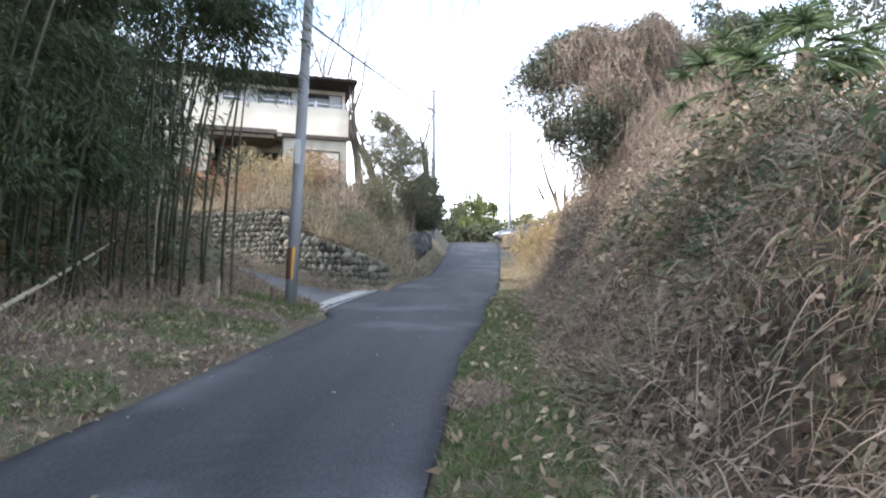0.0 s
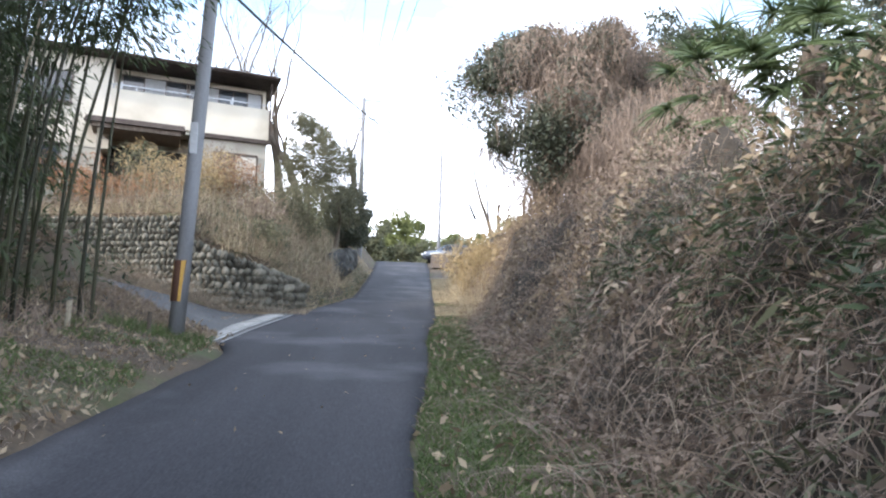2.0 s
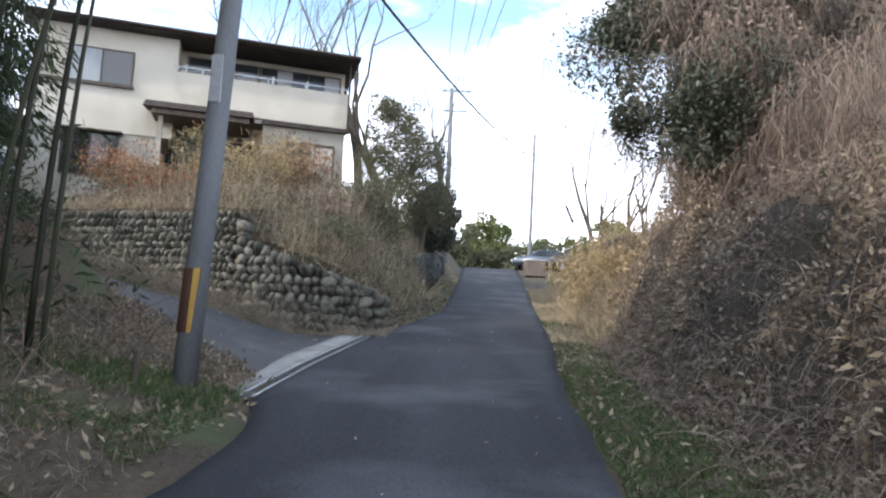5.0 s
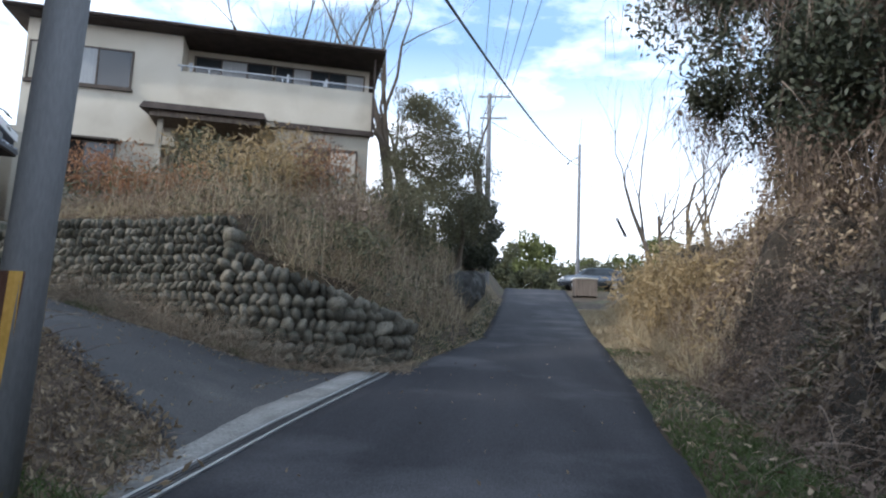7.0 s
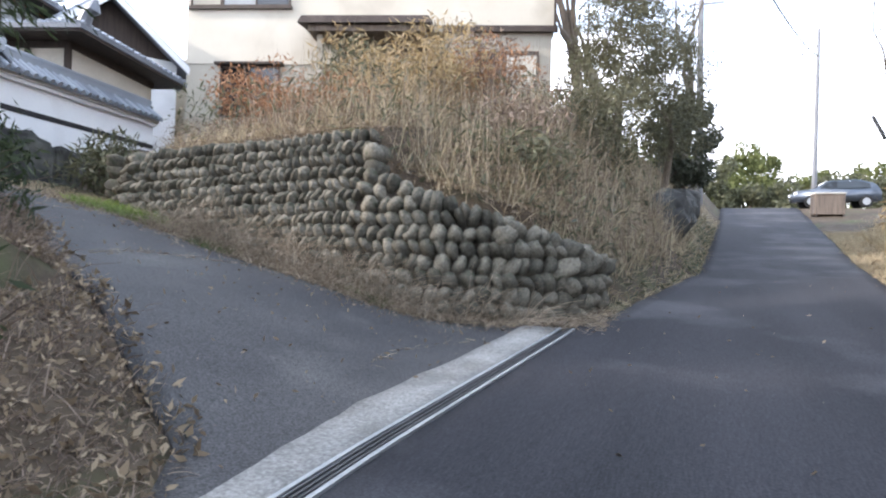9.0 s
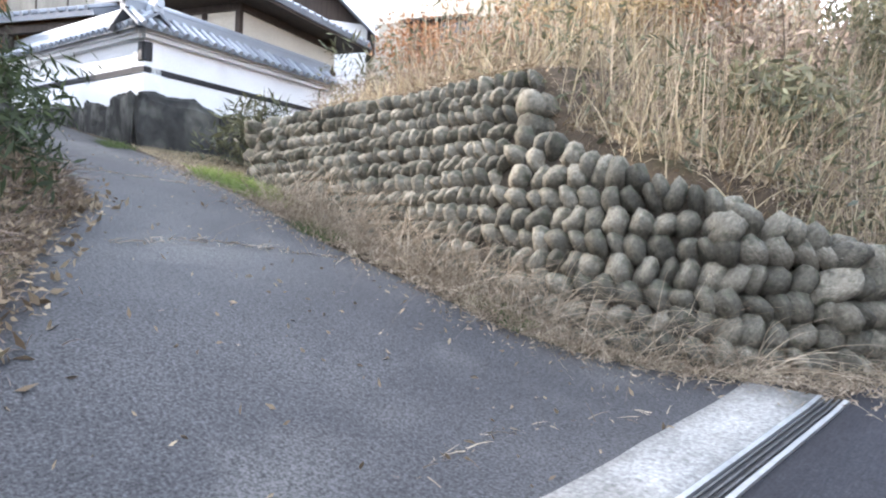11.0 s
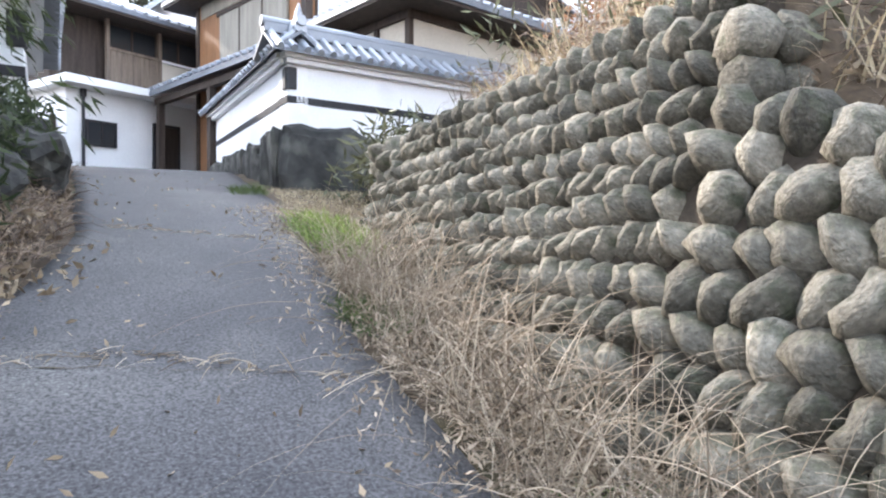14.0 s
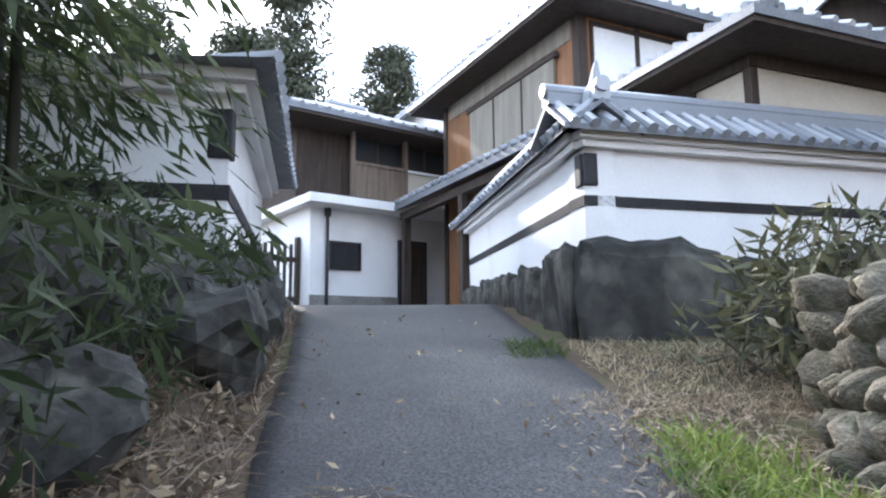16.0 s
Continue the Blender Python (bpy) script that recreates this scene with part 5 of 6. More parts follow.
# golden bamboo-grass bushes in the sun beside the lane
for x, y, h in ((4.5, 23.6, 1.5), (4.6, 26.2, 1.7), (5.0, 28.8, 1.6), (5.6, 31.2, 1.4)):
    t = thing("golden_bush", pose(x, y, lz(x, y)), "golden yellow bamboo-grass bush beside the lane", "shrub", "golden bushes beside the lane"); cs = [(RND2.gauss(0, 0.6), RND2.gauss(0, 0.8), h * RND2.uniform(0.2, 1.0)) for _ in range(16)]
    P = crown_points(cs, [0.6] * 16, 3600); part("leaves", leaf_mesh("leaves", P, 0.19, YELSASA, 0.17, 0.7), YELSASA, t)
    P = rng.normal(size=(260, 3)) * (0.5, 0.7, 0.0); tagged(part("stem", blade_mesh("stem", P, up(260, 0.3), rng.uniform(0.6, 1.3, 260) * h, 0.012, 0.15, STRAW, 4), STRAW, t), kind="stuff")
# vine-covered tree, palm, other trees on the right
tr, cs, rs = leafy_tree(6.9, 21.5, 9.5, 0.22, 31, "broadleaf tree smothered by grey dry vines", (-0.4, 0.0, 4.9), (3.3, 2.8, 2.6), 48000, 0.135)
pts = crown_points(cs, [q * 1.3 + 0.1 for q in rs], 52000)
sel = np.array([noise.noise((p[0] * 0.5, p[1] * 0.5, p[2] * 0.4)) for p in pts]) + 0.3 * np.clip(pts[:, 0] + 1.5, -1, 1) > -0.16; pts = pts[sel]; n = len(pts)
dd = rng.normal(size=(n, 3)) * 0.5; dd[:, 2] -= 1.0
part("vine", blade_mesh("vine", pts, dd, rng.uniform(0.2, 0.9, n), 0.014, 0.25, BRAMBLE, 3), BRAMBLE, tr, "hanging dry vines")
part("vine_leaf", leaf_mesh("vine_leaf", pts[: n // 2], 0.11, BRAMBLE, 0.5, 0.6), BRAMBLE, tr, "withered vine leaves")
cur = crown_points([(7.4 + a, 17.2 + b, 3.2 + c) for a in (-1, 0.2, 1.6) for b in (-1.2, 0.5, 2) for c in (0, 1.5, 2.9)], [1.1] * 27, 24000); n = len(cur); dd = rng.normal(size=(n, 3)) * 0.4; dd[:, 2] -= 1
stuff("vine_curtain", blade_mesh("curtain", cur, dd, rng.uniform(0.3, 1.0, n), 0.013, 0.2, BRAMBLE, 3), "curtain of dry vines hanging over the bank", "vines")
leafy_tree(10.4, 24.0, 9.5, 0.24, 35, "tall dark evergreen tree behind the bank", (0.0, 0.0, 6.2), (2.6, 2.6, 2.4), 22000, 0.16)
leafy_tree(12.5, 15.0, 10.5, 0.22, 36, "tall evergreen tree behind the thicket", (0.2, 0, 7.2), (2.2, 2.2, 1.6), 6500, 0.16)
leafy_tree(14.5, 20.5, 10.0, 0.24, 38, "rounded evergreen tree behind the thicket", (0, 0, 6.2), (2.4, 2.4, 1.8), 7000, 0.17)
bare_tree(9.4, 19.6, 12.5, 0.16, 51, "bare winter tree rising behind the bank", 4); bare_tree(13.0, 12.5, 12.0, 0.17, 52, "bare winter tree rising behind the thicket", 4)
for x, y, h, s in ((9.0, 47.0, 16.0, 61), (10.8, 48.5, 16.0, 62), (8.6, 42.5, 11.5, 63), (11.5, 44.0, 14.0, 64)):
    bare_tree(x, y, h, 0.2, s, "small bare tree beside the far verge", 5)


def palm(x, y, h, label, n=34):
    t = thing("palm_tree", pose(x, y, lz(x, y) - 0.1), label, "palm"); rr = random.Random(int(x * 10)); bm = bmesh.new()
    tube(bm, [(0, 0, h * k / 8) for k in range(9)], [0.14 + 0.03 * (k % 2) for k in range(9)], 9); part("trunk", bm, BARK, t)
    P = rng.uniform(-1, 1, (1500, 3)) * (0.16, 0.16, 1) + (0, 0, h - 1.1); part("fibre", blade_mesh("fibre", P, rng.normal(size=(1500, 3)) * (1, 1, 0.6) - (0, 0, 0.6), 0.22, 0.012, 0.3, BRAMBLE), BRAMBLE, t)
    for k in range(n):
        a = rr.uniform(0, 6.283); el = rr.uniform(-0.9, 1.2); L = rr.uniform(0.6, 0.95); d = np.array([math.cos(a) * math.cos(el), math.sin(a) * math.cos(el), math.sin(el)])
        base = np.array([0, 0, h - 0.1]); hub = base + d * L; s = unit(np.cross(d, (0, 0, 1.0))); u = np.cross(s, d)
        bm = bmesh.new(); tube(bm, [base, hub], [0.015, 0.01], 4); fr = part("frond_stalk", bm, PALMLEAF, t)
        f = np.linspace(-1.9, 1.9, 22); dirs = d[None] * np.cos(f)[:, None] + s[None] * np.sin(f)[:, None] + u[None] * 0.1
        part("fan_leaf", blade_mesh("fan", np.tile(hub, (22, 1)), dirs, 0.62 * rng.uniform(0.85, 1.1, 22), 0.05, 0.35, PALMLEAF, 3), PALMLEAF, fr)


palm(7.0, 11.8, 3.7, "green fan palm with shaggy trunk in the thicket"); palm(8.6, 12.6, 3.0, "smaller fan palm in the thicket", 24); palm(5.9, 12.5, 3.4, "green fan palm with drooping fronds", 24)
# broad blade plant low in the thicket
bl = thing("broad_bamboo_plant", pose(3.0, 5.2, lz(3.0, 5.2) + 0.5), "broad pale bamboo leaves at the thicket edge", "shrub")
n = 44; part("leaves", leaf_mesh("leaves", rng.normal(size=(n, 3)) * (0.35, 0.4, 0.3), 0.42, SASA, 0.16, 0.5), SASA, bl)

# ---- terrace growth in front of the cream house ----
keep = lambda x, y: (y > wall_y(np.clip(x, -10.2, -1.5)) + 0.75) & (x < road_l(y) - 0.4) & (y < 28 + 0.3 * (x + 11) - 0.3)
pt = scatter(-10.5, -0.6, 20.6, 31.5, 16000, keep); n = len(pt); hmul = np.interp(pt[:, 0], [-10, -7.5, -6, -3, -1], [0.45, 0.6, 1.0, 1.1, 0.7]) * np.interp(pt[:, 1], [20.6, 22, 25], [0.55, 1.0, 1.1])
stuff("terrace_reeds", blade_mesh("terrace", pt, up(n, 0.34), rng.uniform(0.3, 1.5, n) * hmul, 0.014, 0.34, DRYGRASS, 4), "tall dry straw grass on the terrace", "grass")
pt = scatter(-10.5, -0.6, 20.5, 28, 16000, keep); n = len(pt); pt[:, 2] += rng.uniform(0, 0.5, n)
stuff("terrace_tangle", blade_mesh("tangle", pt, rng.normal(size=(n, 3)) * (1, 1, 0.6) + (0, 0, 0.3), rng.uniform(0.15, 0.6, n), 0.009, 0.4, BRAMBLE, 3), "matted dry stems on the terrace", "grass")


keep2 = lambda x, y: (y > wall_y(np.clip(x, -10.2, -1.5)) + 0.55 + 0.3 * (x < -4.6)) & (y < wall_y(np.clip(x, -10.2, -1.5)) + 2.6) & (x < road_l(y) - 0.5)
pt = scatter(-10.2, -1.5, 20.4, 24.5, 12000, keep2); pt[:, 2] += 0.02
stuff("leaf_litter", leaf_mesh("litter", pt, 0.09, DRYLEAF, 0.35, 0.0), "dry leaves and chaff behind the wall top", "leaf litter")
pt = scatter(-10.2, -1.5, 20.4, 24.5, 9000, keep2); n = len(pt); dd = rng.normal(size=(n, 3)) * (1, 1, 0.5) + (0, -0.6, 0.5)
stuff("wall_top_straw", blade_mesh("topstraw", pt, dd, rng.uniform(0.1, 0.55, n), 0.009, 0.5, STRAW, 4), "dry straw leaning over the wall top", "grass")
pt = scatter(-6, -1.5, 20.4, 23.5, 900, keep2); pt[:, 2] += rng.uniform(0.05, 0.5, len(pt))
stuff("wall_top_sprigs", leaf_mesh("sprigs", pt, 0.2, SASA, 0.2, 0.2), "green bamboo-grass sprigs behind the wall top", "shrub")


pt = scatter(-10.0, -1.2, 21.5, 28, 5000, keep); pt[:, 2] += rng.uniform(0.1, 1.1, len(pt))
stuff("terrace_leaves", leaf_mesh("terraceleaf", pt, 0.18, SASA, 0.18, 0.3), "green bamboo-grass leaves among the straw", "shrub")
pt = scatter(-7.5, -1.0, 21.5, 28, 1500, keep); n = len(pt)
stuff("terrace_stalks", blade_mesh("stalks", pt, up(n, 0.1), rng.uniform(0.9, 1.9, n), 0.012, 0.05, STRAW, 3), "tall bare weed stalks on the terrace", "weeds")


def shrub(name, x, y, z, rx, ry, rz, n, size, mat, label, aspect=0.3, hang=0.2, stems=30):
    t = thing(name, pose(x, y, z), label, "shrub"); bm = bmesh.new()
    rr = random.Random(int(abs(x) * 31 + y))
    cs = [(rr.gauss(0, 0.45) * rx, rr.gauss(0, 0.45) * ry, rz * rr.uniform(0.25, 1.0)) for _ in range(14)]
    for k in range(stems):
        c = rr.choice(cs); tube(bm, [(c[0] * 0.4, c[1] * 0.4, 0), (c[0] * 0.8, c[1] * 0.8, c[2] * 0.6), (c[0] + rr.gauss(0, 0.2), c[1] + rr.gauss(0, 0.2), c[2] + 0.25)], [0.014, 0.011, 0.004], 4)
    part("stem", bm, BARK if mat is not RUST else BRAMBLE, t)
    part("leaves", leaf_mesh("leaves", crown_points(cs, [0.42 * (rx + rz) / 2 + 0.15] * 14, n), size, mat, aspect, hang), mat, t)
    return t


shrub("bamboo_shrub", -5.6, 24.2, lz(-5.6, 24.2), 1.5, 1.0, 1.6, 3600, 0.2, YELSASA, "tall yellow-green bamboo clump before the porch", 0.16, 0.5)
shrub("bamboo_shrub", -7.0, 25.5, lz(-7, 25.5), 1.3, 0.9, 1.7, 2600, 0.2, SASA, "tall yellow-green bamboo clump before the porch", 0.16, 0.5)
shrub("rust_shrub", -8.8, 24.6, lz(-8.8, 24.6), 1.5, 0.9, 1.2, 3800, 0.1, RUST, "rust-brown withered shrub on the terrace", 0.4, 0.2)
shrub("rust_shrub", -4.2, 25.2, lz(-4.2, 25.2), 0.8, 0.8, 1.5, 1700, 0.11, RUST, "rust-brown withered shrub on the terrace", 0.3, 0.2)
shrub("bamboo_shrub", -10.1, 21.4, lz(-10.1, 21.4), 0.6, 0.5, 0.9, 1300, 0.2, SASA, "light green bamboo shrub at the wall end", 0.18, 0.3)
shrub("bamboo_shrub", -9.4, 21.6, lz(-9.4, 21.6), 0.5, 0.4, 0.6, 900, 0.2, SASA, "light green bamboo shrub at the wall end", 0.18, 0.3)
for x, y, w, h, n in ((-6.6, 23.2, 0.9, 0.9, 1500), (-3.4, 23.6, 0.9, 1.2, 2000), (-7.8, 23.6, 1.0, 0.8, 1600), (-4.9, 26.0, 1.0, 1.7, 2000)):
    shrub("withered_shrub", x, y, lz(x, y), w, 0.7, h, n, 0.12, RUST if x < -6 else BRAMBLE, "brown withered shrub among the terrace straw", 0.3, 0.3)
shrub("fern_shrub", -3.0, 22.9, lz(-3.0, 22.9), 0.8, 0.6, 0.7, 1500, 0.16, OLIVE, "dark green low shrub behind the lower wall", 0.25, 0.3)
shrub("evergreen_bush", -2.3, 26.2, lz(-2.3, 26.2) - 0.1, 1.1, 1.2, 1.5, 4500, 0.12, OLIVE, "dark evergreen bush on the road bank", 0.4)
leafy_tree(-2.25, 29.6, 5.6, 0.14, 71, "dark evergreen tree beside the cream house", (0.1, 0, 3.0), (1.3, 1.6, 2.2), 24000, 0.085, OLIVE, limbs=3, clump=(0.28, 0.5))
leafy_tree(-1.4, 33.5, 5.0, 0.13, 72, "dark evergreen tree on the road bank", (0.0, 0, 3.0), (1.3, 1.6, 2.0), 20000, 0.085, OLIVE, limbs=3, clump=(0.28, 0.5))
leafy_tree(-0.9, 38.0, 4.4, 0.13, 73, "dense dark evergreen on the road bank", (0.0, 0, 2.1), (1.2, 1.8, 1.6), 12000, 0.14, limbs=2)
for x, y, h, s in ((-3.2, 36.0, 13.0, 81), (-1.2, 38.5, 12.0, 82), (-9.0, 38.0, 19.0, 83), (-6.5, 39.0, 19.0, 84), (-12.5, 40, 18.0, 85), (-7.8, 35.5, 17.0, 86), (-4.6, 37.0, 16.5, 87)):
    bare_tree(x, y, h, 0.3, s, "bare winter tree behind the cream house", 5)
# grassy rock bank along the lane
keep = lambda x, y: (x < road_l(y) - 0.02) & (x > road_l(y) - 2.6)
pt = scatter(-4.2, 0.5, 21.0, 44, 15000, keep); n = len(pt); dd = up(n, 0.5); dd[:, 0] += 0.5
stuff("bank_grass", blade_mesh("bank", pt, dd, rng.uniform(0.1, 0.5, n), 0.01, 0.7, DRYGRASS, 3), "dry grass hanging over the road bank", "grass")
pt = scatter(-4.0, 0.5, 21.5, 40, 5000, keep); n = len(pt)
stuff("bank_green", leaf_mesh("bankleaf", pt + (0, 0, 0.08), 0.15, SASA, 0.25, 0.3), "green leaves on the road bank", "shrub")
bvar2 = [rock_mesh("boulder", 60 + i, ROCK, 3, 0.3) for i in range(3)]
for k in range(13):
    y = 28.5 + k * 0.75; x = float(road_l(y)) - 0.95 - 0.1 * r.random(); s = r.uniform(0.9, 1.3)
    solo("boulder", r.choice(bvar2), ROCK, "dark rock face in the road bank", "boulder", "rocks in the road bank", m=Matrix.LocRotScale((x, y, lz(x, y) - 0.1), Euler((r.random(), r.random(), r.random() * 6)), (s, s, s * 1.1)))
# foot of the stone wall: straw, dead vines, green tufts
keep = lambda x, y: (y > np.interp(x, [-10, -8.9, -4, -3, -1.6], [19.75, 19.72, 19.62, 20.1, 20.5])) & (y < wall_y(np.clip(x, -10.2, -1.5)) + 0.2)
pt = scatter(-10, -1.3, 19.1, 21.8, 26000, keep); pt[:, 2] = drive_z(pt[:, 0], pt[:, 1]) + rng.uniform(0, 0.05, len(pt)); dense = rng.random(len(pt)) < np.interp(pt[:, 0], [-9, -7.5, -6, -3], [0.25, 0.6, 1, 1]); pt = pt[dense]; n = len(pt)
dd = rng.normal(size=(n, 3)); dd[:, 2] = np.abs(dd[:, 2]) * 0.9 + 0.1
stuff("wall_foot_straw", blade_mesh("straw", pt, dd, rng.uniform(0.06, 0.32, n), rng.uniform(0.004, 0.009, n), 0.45, STRAW, 4), "matted dry straw at the foot of the stone wall", "grass")
pt = scatter(-7.5, -2.2, 19.6, 20.8, 3600, keep); pt[:, 2] = drive_z(pt[:, 0], pt[:, 1]); n = len(pt); dd = rng.normal(size=(n, 3)) * (0.8, 0.5, 0.25) + (0.15, 0.12, 0.85)
stuff("dead_vines", blade_mesh("deadvine", pt, dd, rng.uniform(0.6, 1.6, n), 0.007, 0.5, STRAW, 7), "long dead vines trailing over the wall foot", "vines")
spill = lambda x, y: (y > np.interp(x, [-10, -8.9, -4, -3, -1.6], [19.75, 19.72, 19.62, 20.1, 20.5]) - 0.5 * rng.random(len(x)) ** 2.2) & (y < wall_y(np.clip(x, -9.6, -1.5)) + 0.15)
pt = scatter(-10, -1.3, 18.9, 20.6, 15000, spill); pt[:, 2] = drive_z(pt[:, 0], pt[:, 1]) + 0.03
stuff("leaf_litter", leaf_mesh("litter", pt, 0.06, PALELEAF, 0.22, 0.0), "fallen pale leaves along the wall foot", "leaf litter")
keep = lambda x, y: (np.hypot((x + 8.3) / 1.0, (y - 20.05) / 0.32) < 0.75 + 0.35 * rng.random(len(x)))
pt = scatter(-10, -7.0, 19.4, 20.6, 8000, keep); pt[:, 2] = drive_z(pt[:, 0], pt[:, 1]); n = len(pt)
stuff("green_tuft", blade_mesh("tuft", pt, up(n, 0.5), rng.uniform(0.08, 0.36, n), 0.014, 0.45, LUSH), "bright green grass at the wall foot", "grass")
for x, y in ((-4.1, 19.95), (-6.3, 19.75), (-11.3, 19.75)):
    pt = scatter(x - 0.3, x + 0.3, y - 0.22, y + 0.22, 420); pt[:, 2] = drive_z(pt[:, 0], pt[:, 1]); n = len(pt); stuff("green_tuft", blade_mesh("tuft", pt, up(n, 0.6), rng.uniform(0.06, 0.22, n), 0.009, 0.4, GRASS), "small green grass tuft by the drive", "grass")
pt = scatter(-9.0, -2.2, 12.6, 17.8, 11000, lambda x, y: (y < drive_left(x) + 0.25 * rng.random(len(x))) & (y > drive_left(x) - 3.6)); pt[:, 2] += 0.03
stuff("leaf_litter", leaf_mesh("litter", pt, 0.065, DRYLEAF, 0.35, 0.0), "pale fallen leaves beside the drive", "leaf litter")
pt = scatter(-8.0, -2.2, 13.0, 17.8, 24000, lambda x, y: (y < drive_left(x) + 0.12 * rng.normal(size=len(x))) & (y > drive_left(x) - 3.2)); n = len(pt)
stuff("drive_edge_grass", blade_mesh("edgegrass", pt, up(n, 0.9), rng.uniform(0.05, 0.2, n), 0.008, 0.4, BRAMBLE), "dry grass at the edge of the drive", "grass")
for x0, n0 in ((-5.85, 150), (-8.6, 90), (-2.75, 50)):
    yy = rng.uniform(17.5, 19.4, n0) if x0 > -8 else rng.uniform(18.2, 19.6, n0); xx = x0 + 0.12 * np.sin(yy * 3) + 0.2 * (yy - 18.4) + rng.normal(size=n0) * 0.03; pt = np.stack([xx, yy, drive_z(xx, yy) + 0.018], -1)
    stuff("joint_weeds", blade_mesh("jointweed", pt, rng.normal(size=(n0, 3)) * (1, 1, 0.25) + (0, 0, 0.15), rng.uniform(0.04, 0.2, n0), 0.007, 0.2, STRAW), "dry weeds in a joint of the drive", "weeds")
pt = scatter(-11.6, -9.6, 20.05, 21.5, 2600); n = len(pt); stuff("dry_slope_grass", blade_mesh("slope", pt, up(n, 0.6), rng.uniform(0.04, 0.16, n), 0.008, 0.4, DRYGRASS), "short dry yellow grass beside the wall end", "grass")
# thin cracks across the drive
for x0, ya, yb, sd in ((-5.78, 17.6, 19.5, 1), (-8.7, 18.2, 19.7, 2), (-11.0, 18.0, 19.8, 3)):
    bm = bmesh.new(); prev = None
    for k in range(60):
        y = ya + (yb - ya) * k / 59; x = x0 + 0.22 * (y - 18.5) + 0.07 * noise.noise((y * 2.1, sd, 0)) + 0.04 * noise.noise((y * 9.0, sd, 3)); w = 0.001 + 0.009 * abs(noise.noise((y * 6.0, sd, 5)))
        row = [bm.verts.new((x + o, y, float(drive_z(np.array(x + o), np.array(y))) + 0.017)) for o in (-w, w)]
        if prev:
            bm.faces.new((prev[0], prev[1], row[1], row[0]))
        prev = row
    solo("drive_crack", bm, SOIL, "thin crumbling crack across the asphalt drive", "crack", kind="structure")
# litter on drive and lane
pt = scatter(-13, -2.3, 15, 20.2, 700, lambda x, y: (y > drive_left(x)) & (y < 19.5)); pt[:, 2] = drive_z(pt[:, 0], pt[:, 1]) + 0.022
stuff("leaf_litter", leaf_mesh("litter", pt, 0.06, DRYLEAF, 0.35, 0.0), "scattered fallen leaves on the drive", "leaf litter")
pt = scatter(-2.5, 3, 0, 26, 260, lambda x, y: (x > road_l(y)) & (x < road_r(y))); pt[:, 2] = road_z(pt[:, 1]) + 0.02
stuff("leaf_litter", leaf_mesh("litter", pt, 0.05, DRYLEAF, 0.4, 0.0), "few fallen leaves on the lane", "leaf litter")

# ---- left bank of the drive ----
keep = lambda x, y: (y < drive_left(x) - 0.05) & (y > drive_left(x) - 2.2)
pt = scatter(-13, -5, 14, 18, 20000, keep); n = len(pt)
stuff("bank_undergrowth", blade_mesh("bankdry", pt, up(n, 0.8), rng.uniform(0.1, 0.5, n), 0.009, 0.5, BRAMBLE, 3), "dry stems on the shaded bank of the drive", "undergrowth")
pt = scatter(-11.5, -5, 14, 17.9, 9000, keep); pt[:, 2] += 0.03; stuff("leaf_litter", leaf_mesh("litter", pt, 0.08, DRYLEAF, 0.4, 0.0), "dead leaves on the shaded bank", "leaf litter")
pt = scatter(-11.5, -6, 14, 17.6, 12000, keep); pt[:, 2] += rng.uniform(0.05, 0.9, len(pt)); stuff("bank_shrub", leaf_mesh("bankleaf", pt, 0.15, BAMLEAF, 0.2, 0.3), "dark bamboo leaves on the bank of the drive", "shrub")

# ---- beyond: hedge, far trees, parked car, bin ----
shrubs = [((k - 9) * 2.6 + 4 + r.uniform(-0.8, 0.8), 66 + r.uniform(-2, 2)) for k in range(22)]
for x, y in shrubs:
    hh = r.uniform(3.2, 4.4); t = thing("hedge_shrub", pose(x, y, lz(x, y)), "olive hedge shrub at the end of the lane", "shrub", "hedge at the end of the lane")
    cs = [(r.gauss(0, 1.0), r.gauss(0, 0.7), hh * r.uniform(0.15, 0.7)) for _ in range(9)]; part("leaves", leaf_mesh("leaves", crown_points(cs, [0.9] * 9, 2000), 0.34, SASA, 0.5), SASA, t)
for k in range(30):
    x, y = -34 + k * 2.7 + r.uniform(-1.5, 1.5), 88 + r.uniform(-6, 8); hh = r.uniform(6.0, 8.5)
    cs_r = r.uniform(2.0, 3.0); leafy_tree(x, y, hh, 0.2, 90 + k, "yellow-green tree in the distance", (0, 0, hh * 0.5), (cs_r, cs_r, hh * 0.5), 3600, 0.5, FARGREEN, 1)
for k, (x, y, h) in enumerate(((-33, 14.6, 15), (-35, 12.2, 14), (-31, 9.5, 14), (-39, 19.0, 14), (-33, 6.0, 13), (-36, 23.0, 11), (-30, 3.0, 12))):
    leafy_tree(x, y, h, 0.28, 140 + k, "tall dark conifer behind the houses", (0, 0, h * 0.56), (1.7, 1.7, h * 0.5), 20000, 0.26, EVERG, 2, clump=(0.4, 0.75))


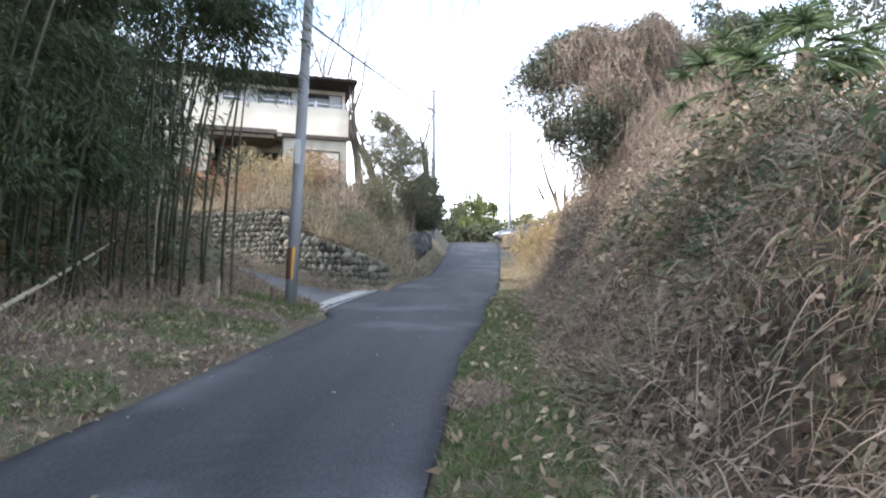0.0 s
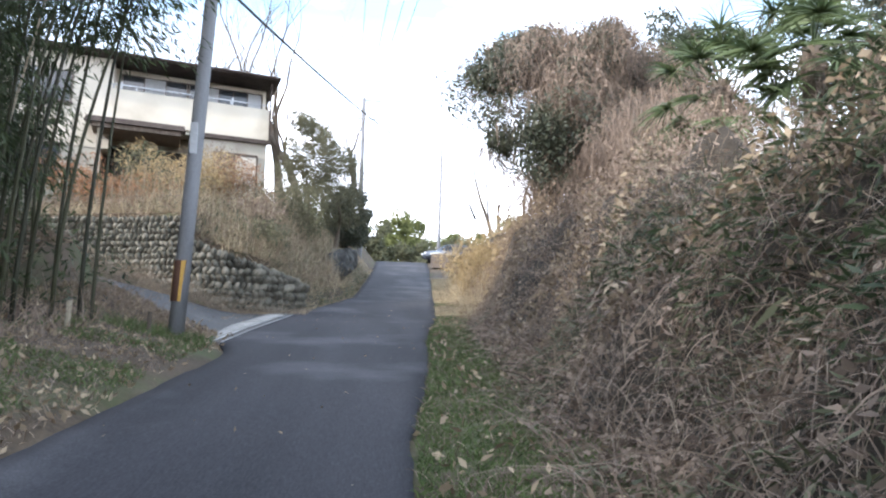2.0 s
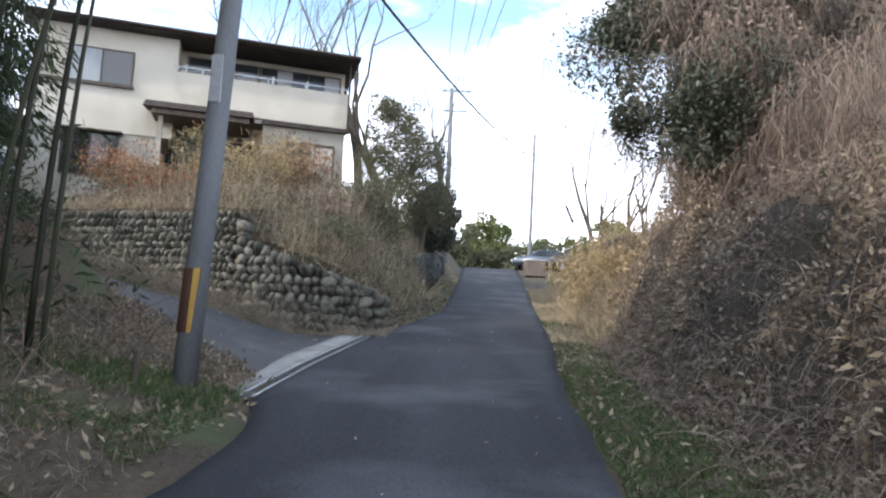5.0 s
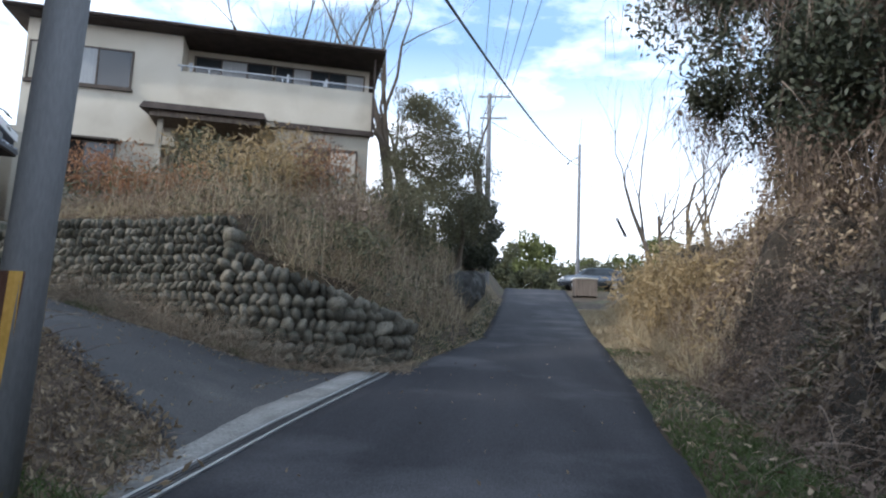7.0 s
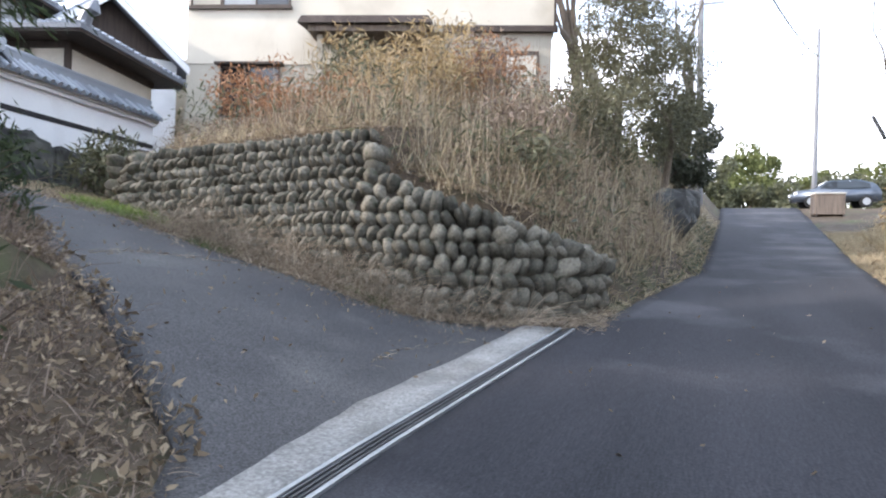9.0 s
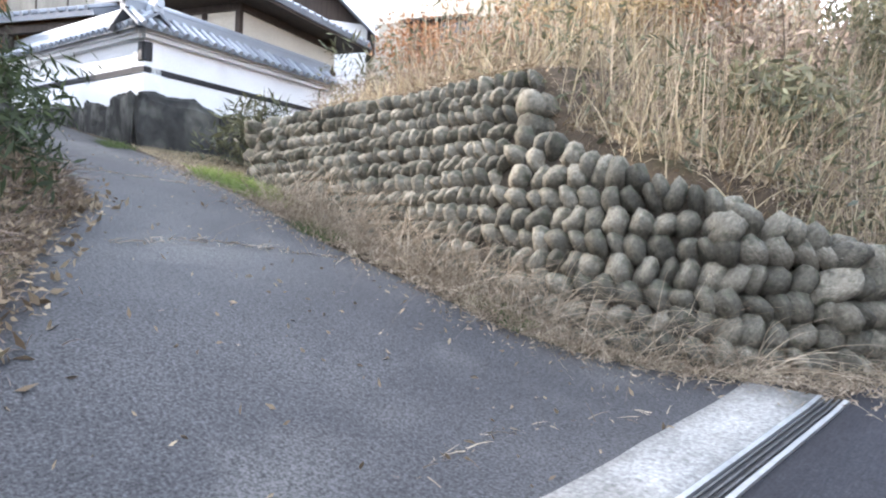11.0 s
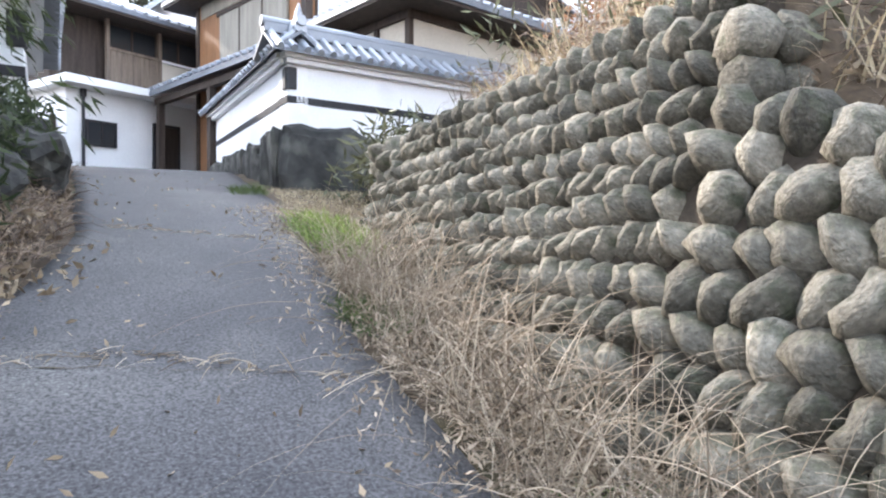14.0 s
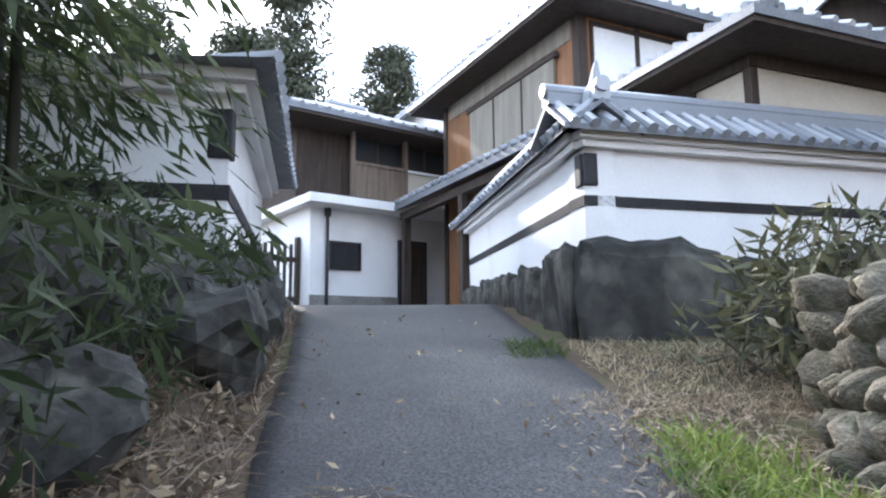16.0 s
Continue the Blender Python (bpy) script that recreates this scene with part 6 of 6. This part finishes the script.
def car(x, y, z, rz):
    c = thing("parked_car", pose(x, y, z, 0, 0, rz), "dark blue-grey hatchback parked beside the lane", "car")
    prof = [(-2.05, 0.35), (-2.1, 0.65), (-1.95, 0.88), (-1.1, 0.98), (-0.45, 1.42), (0.9, 1.48), (1.7, 1.28), (2.0, 0.9), (2.05, 0.35)]
    bm = bmesh.new(); a = [bm.verts.new((px, -0.82 + 0.14 * max(0, pz - 0.9), pz)) for px, pz in prof]; b = [bm.verts.new((px, 0.82 - 0.14 * max(0, pz - 0.9), pz)) for px, pz in prof]
    bm.faces.new(a); bm.faces.new(b[::-1])
    for k in range(len(prof)):
        bm.faces.new((a[k], b[k], b[(k + 1) % len(prof)], a[(k + 1) % len(prof)]))
    bmesh.ops.recalc_face_normals(bm, faces=bm.faces); bmesh.ops.bevel(bm, geom=list(bm.edges), offset=0.05, segments=2, affect="EDGES"); part("body", bm, CARPAINT, c, smooth=True)
    for s in (-1, 1):
        bm = bmesh.new(); vs = [bm.verts.new((px, s * (0.83 - 0.14 * (pz - 0.9)), pz)) for px, pz in ((-0.95, 1.0), (-0.42, 1.36), (0.85, 1.42), (1.45, 1.25), (1.5, 1.0))]; bm.faces.new(vs); part("side_window", bm, GLASS, c)
        for px in (-1.3, 1.3):
            bm = bmesh.new(); tube(bm, [(px, s * 0.66, 0.31), (px, s * 0.84, 0.31)], 0.31, 18); w = part("wheel", bm, RUBBER, c); bm = bmesh.new(); tube(bm, [(px, s * 0.84, 0.31), (px, s * 0.855, 0.31)], 0.19, 14); part("rim", bm, STEEL, w)
        part("headlight", boxes((-2.09, -1.95, s * 0.72 - 0.1, s * 0.72 + 0.1, 0.66, 0.8), bevel=0.02), PLASTER, c)
    bm = bmesh.new(); vs = [bm.verts.new(p) for p in ((-1.1, -0.7, 1.03), (-1.1, 0.7, 1.03), (-0.5, 0.64, 1.42), (-0.5, -0.64, 1.42))]; bm.faces.new(vs); part("windscreen", bm, GLASS, c)


car(6.4, 53.5, 5.92, 4)
b1 = thing("waste_box", pose(5.0, 46.6, 4.97, 0, 0, 8), "pale brown boxy waste container beside the lane", "container")
part("body", boxes((-0.6, 0.6, -0.4, 0.4, 0.08, 1.0), bevel=0.02), GREYWOOD, b1); part("lid", boxes((-0.63, 0.63, -0.43, 0.43, 1.0, 1.07), bevel=0.02), BEIGE, b1)
for x in (-0.55, 0.5):
    part("foot", boxes((x, x + 0.06, -0.38, 0.38, 0.0, 0.08)), DARKWOOD, b1)
bm = bmesh.new(); tube(bm, [(7.2, 49.0, 9.9), (7.62, 48.6, 8.75)], 0.09, 6); 
solo("leaning_post_sleeve", bm, CABLE, "dark cable sleeve hanging on a guy wire", "cable sleeve")
bm = bmesh.new(); tube(bm, [(5.8, 55.5, 14.5), (7.2, 49.0, 9.9), (8.4, 43.0, 4.8)], 0.012, 4); solo("guy_wire", bm, CABLE, "thin guy wire of the far pole", "cable")

# ---- stones of the retaining walls ----
sw = thing("stone_wall_upper", pose(0, 0, 0), "retaining wall of tilted river cobbles in rows", "stone wall", kind="structure")
part("core", wall_core("core", -7.4, -4.6, 0.2, lambda x: float(wall_top(min(x, -4.95)))), MORTARSHADE, sw); lay_stones(sw, -7.4, -4.65, 0.12, 0.185, lambda x: float(wall_top(min(x, -4.95))))
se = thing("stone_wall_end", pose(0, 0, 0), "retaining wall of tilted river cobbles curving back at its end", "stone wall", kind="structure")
part("core", wall_core("core", -9.6, -7.4, 0.2, lambda x: float(wall_top(x))), MORTARSHADE, se); lay_stones(se, -9.55, -7.4, 0.12, 0.185, lambda x: float(wall_top(x)))
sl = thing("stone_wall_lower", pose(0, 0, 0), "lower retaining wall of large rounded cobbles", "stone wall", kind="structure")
part("core", wall_core("core", -4.6, -1.5, 0.15, lambda x: float(wall_top(max(x, -4.5)))), MORTARSHADE, sl); lay_stones(sl, -4.6, -1.5, 0.17, 0.215, lambda x: float(wall_top(max(x, -4.5))), 1.15, 1.62)
for k in range(6):
    ob = new("stone", RND.choice(STONES)); ob.parent = sw
    ob.matrix_basis = Matrix.LocRotScale((-4.62 + RND.uniform(-0.03, 0.05), 20.95 + 0.25 * (k % 3), 3.85 + 0.22 * (k // 3)), Euler((0, radians(RND.uniform(-20, 20)), radians(80))), (0.28, 0.3, 0.28))
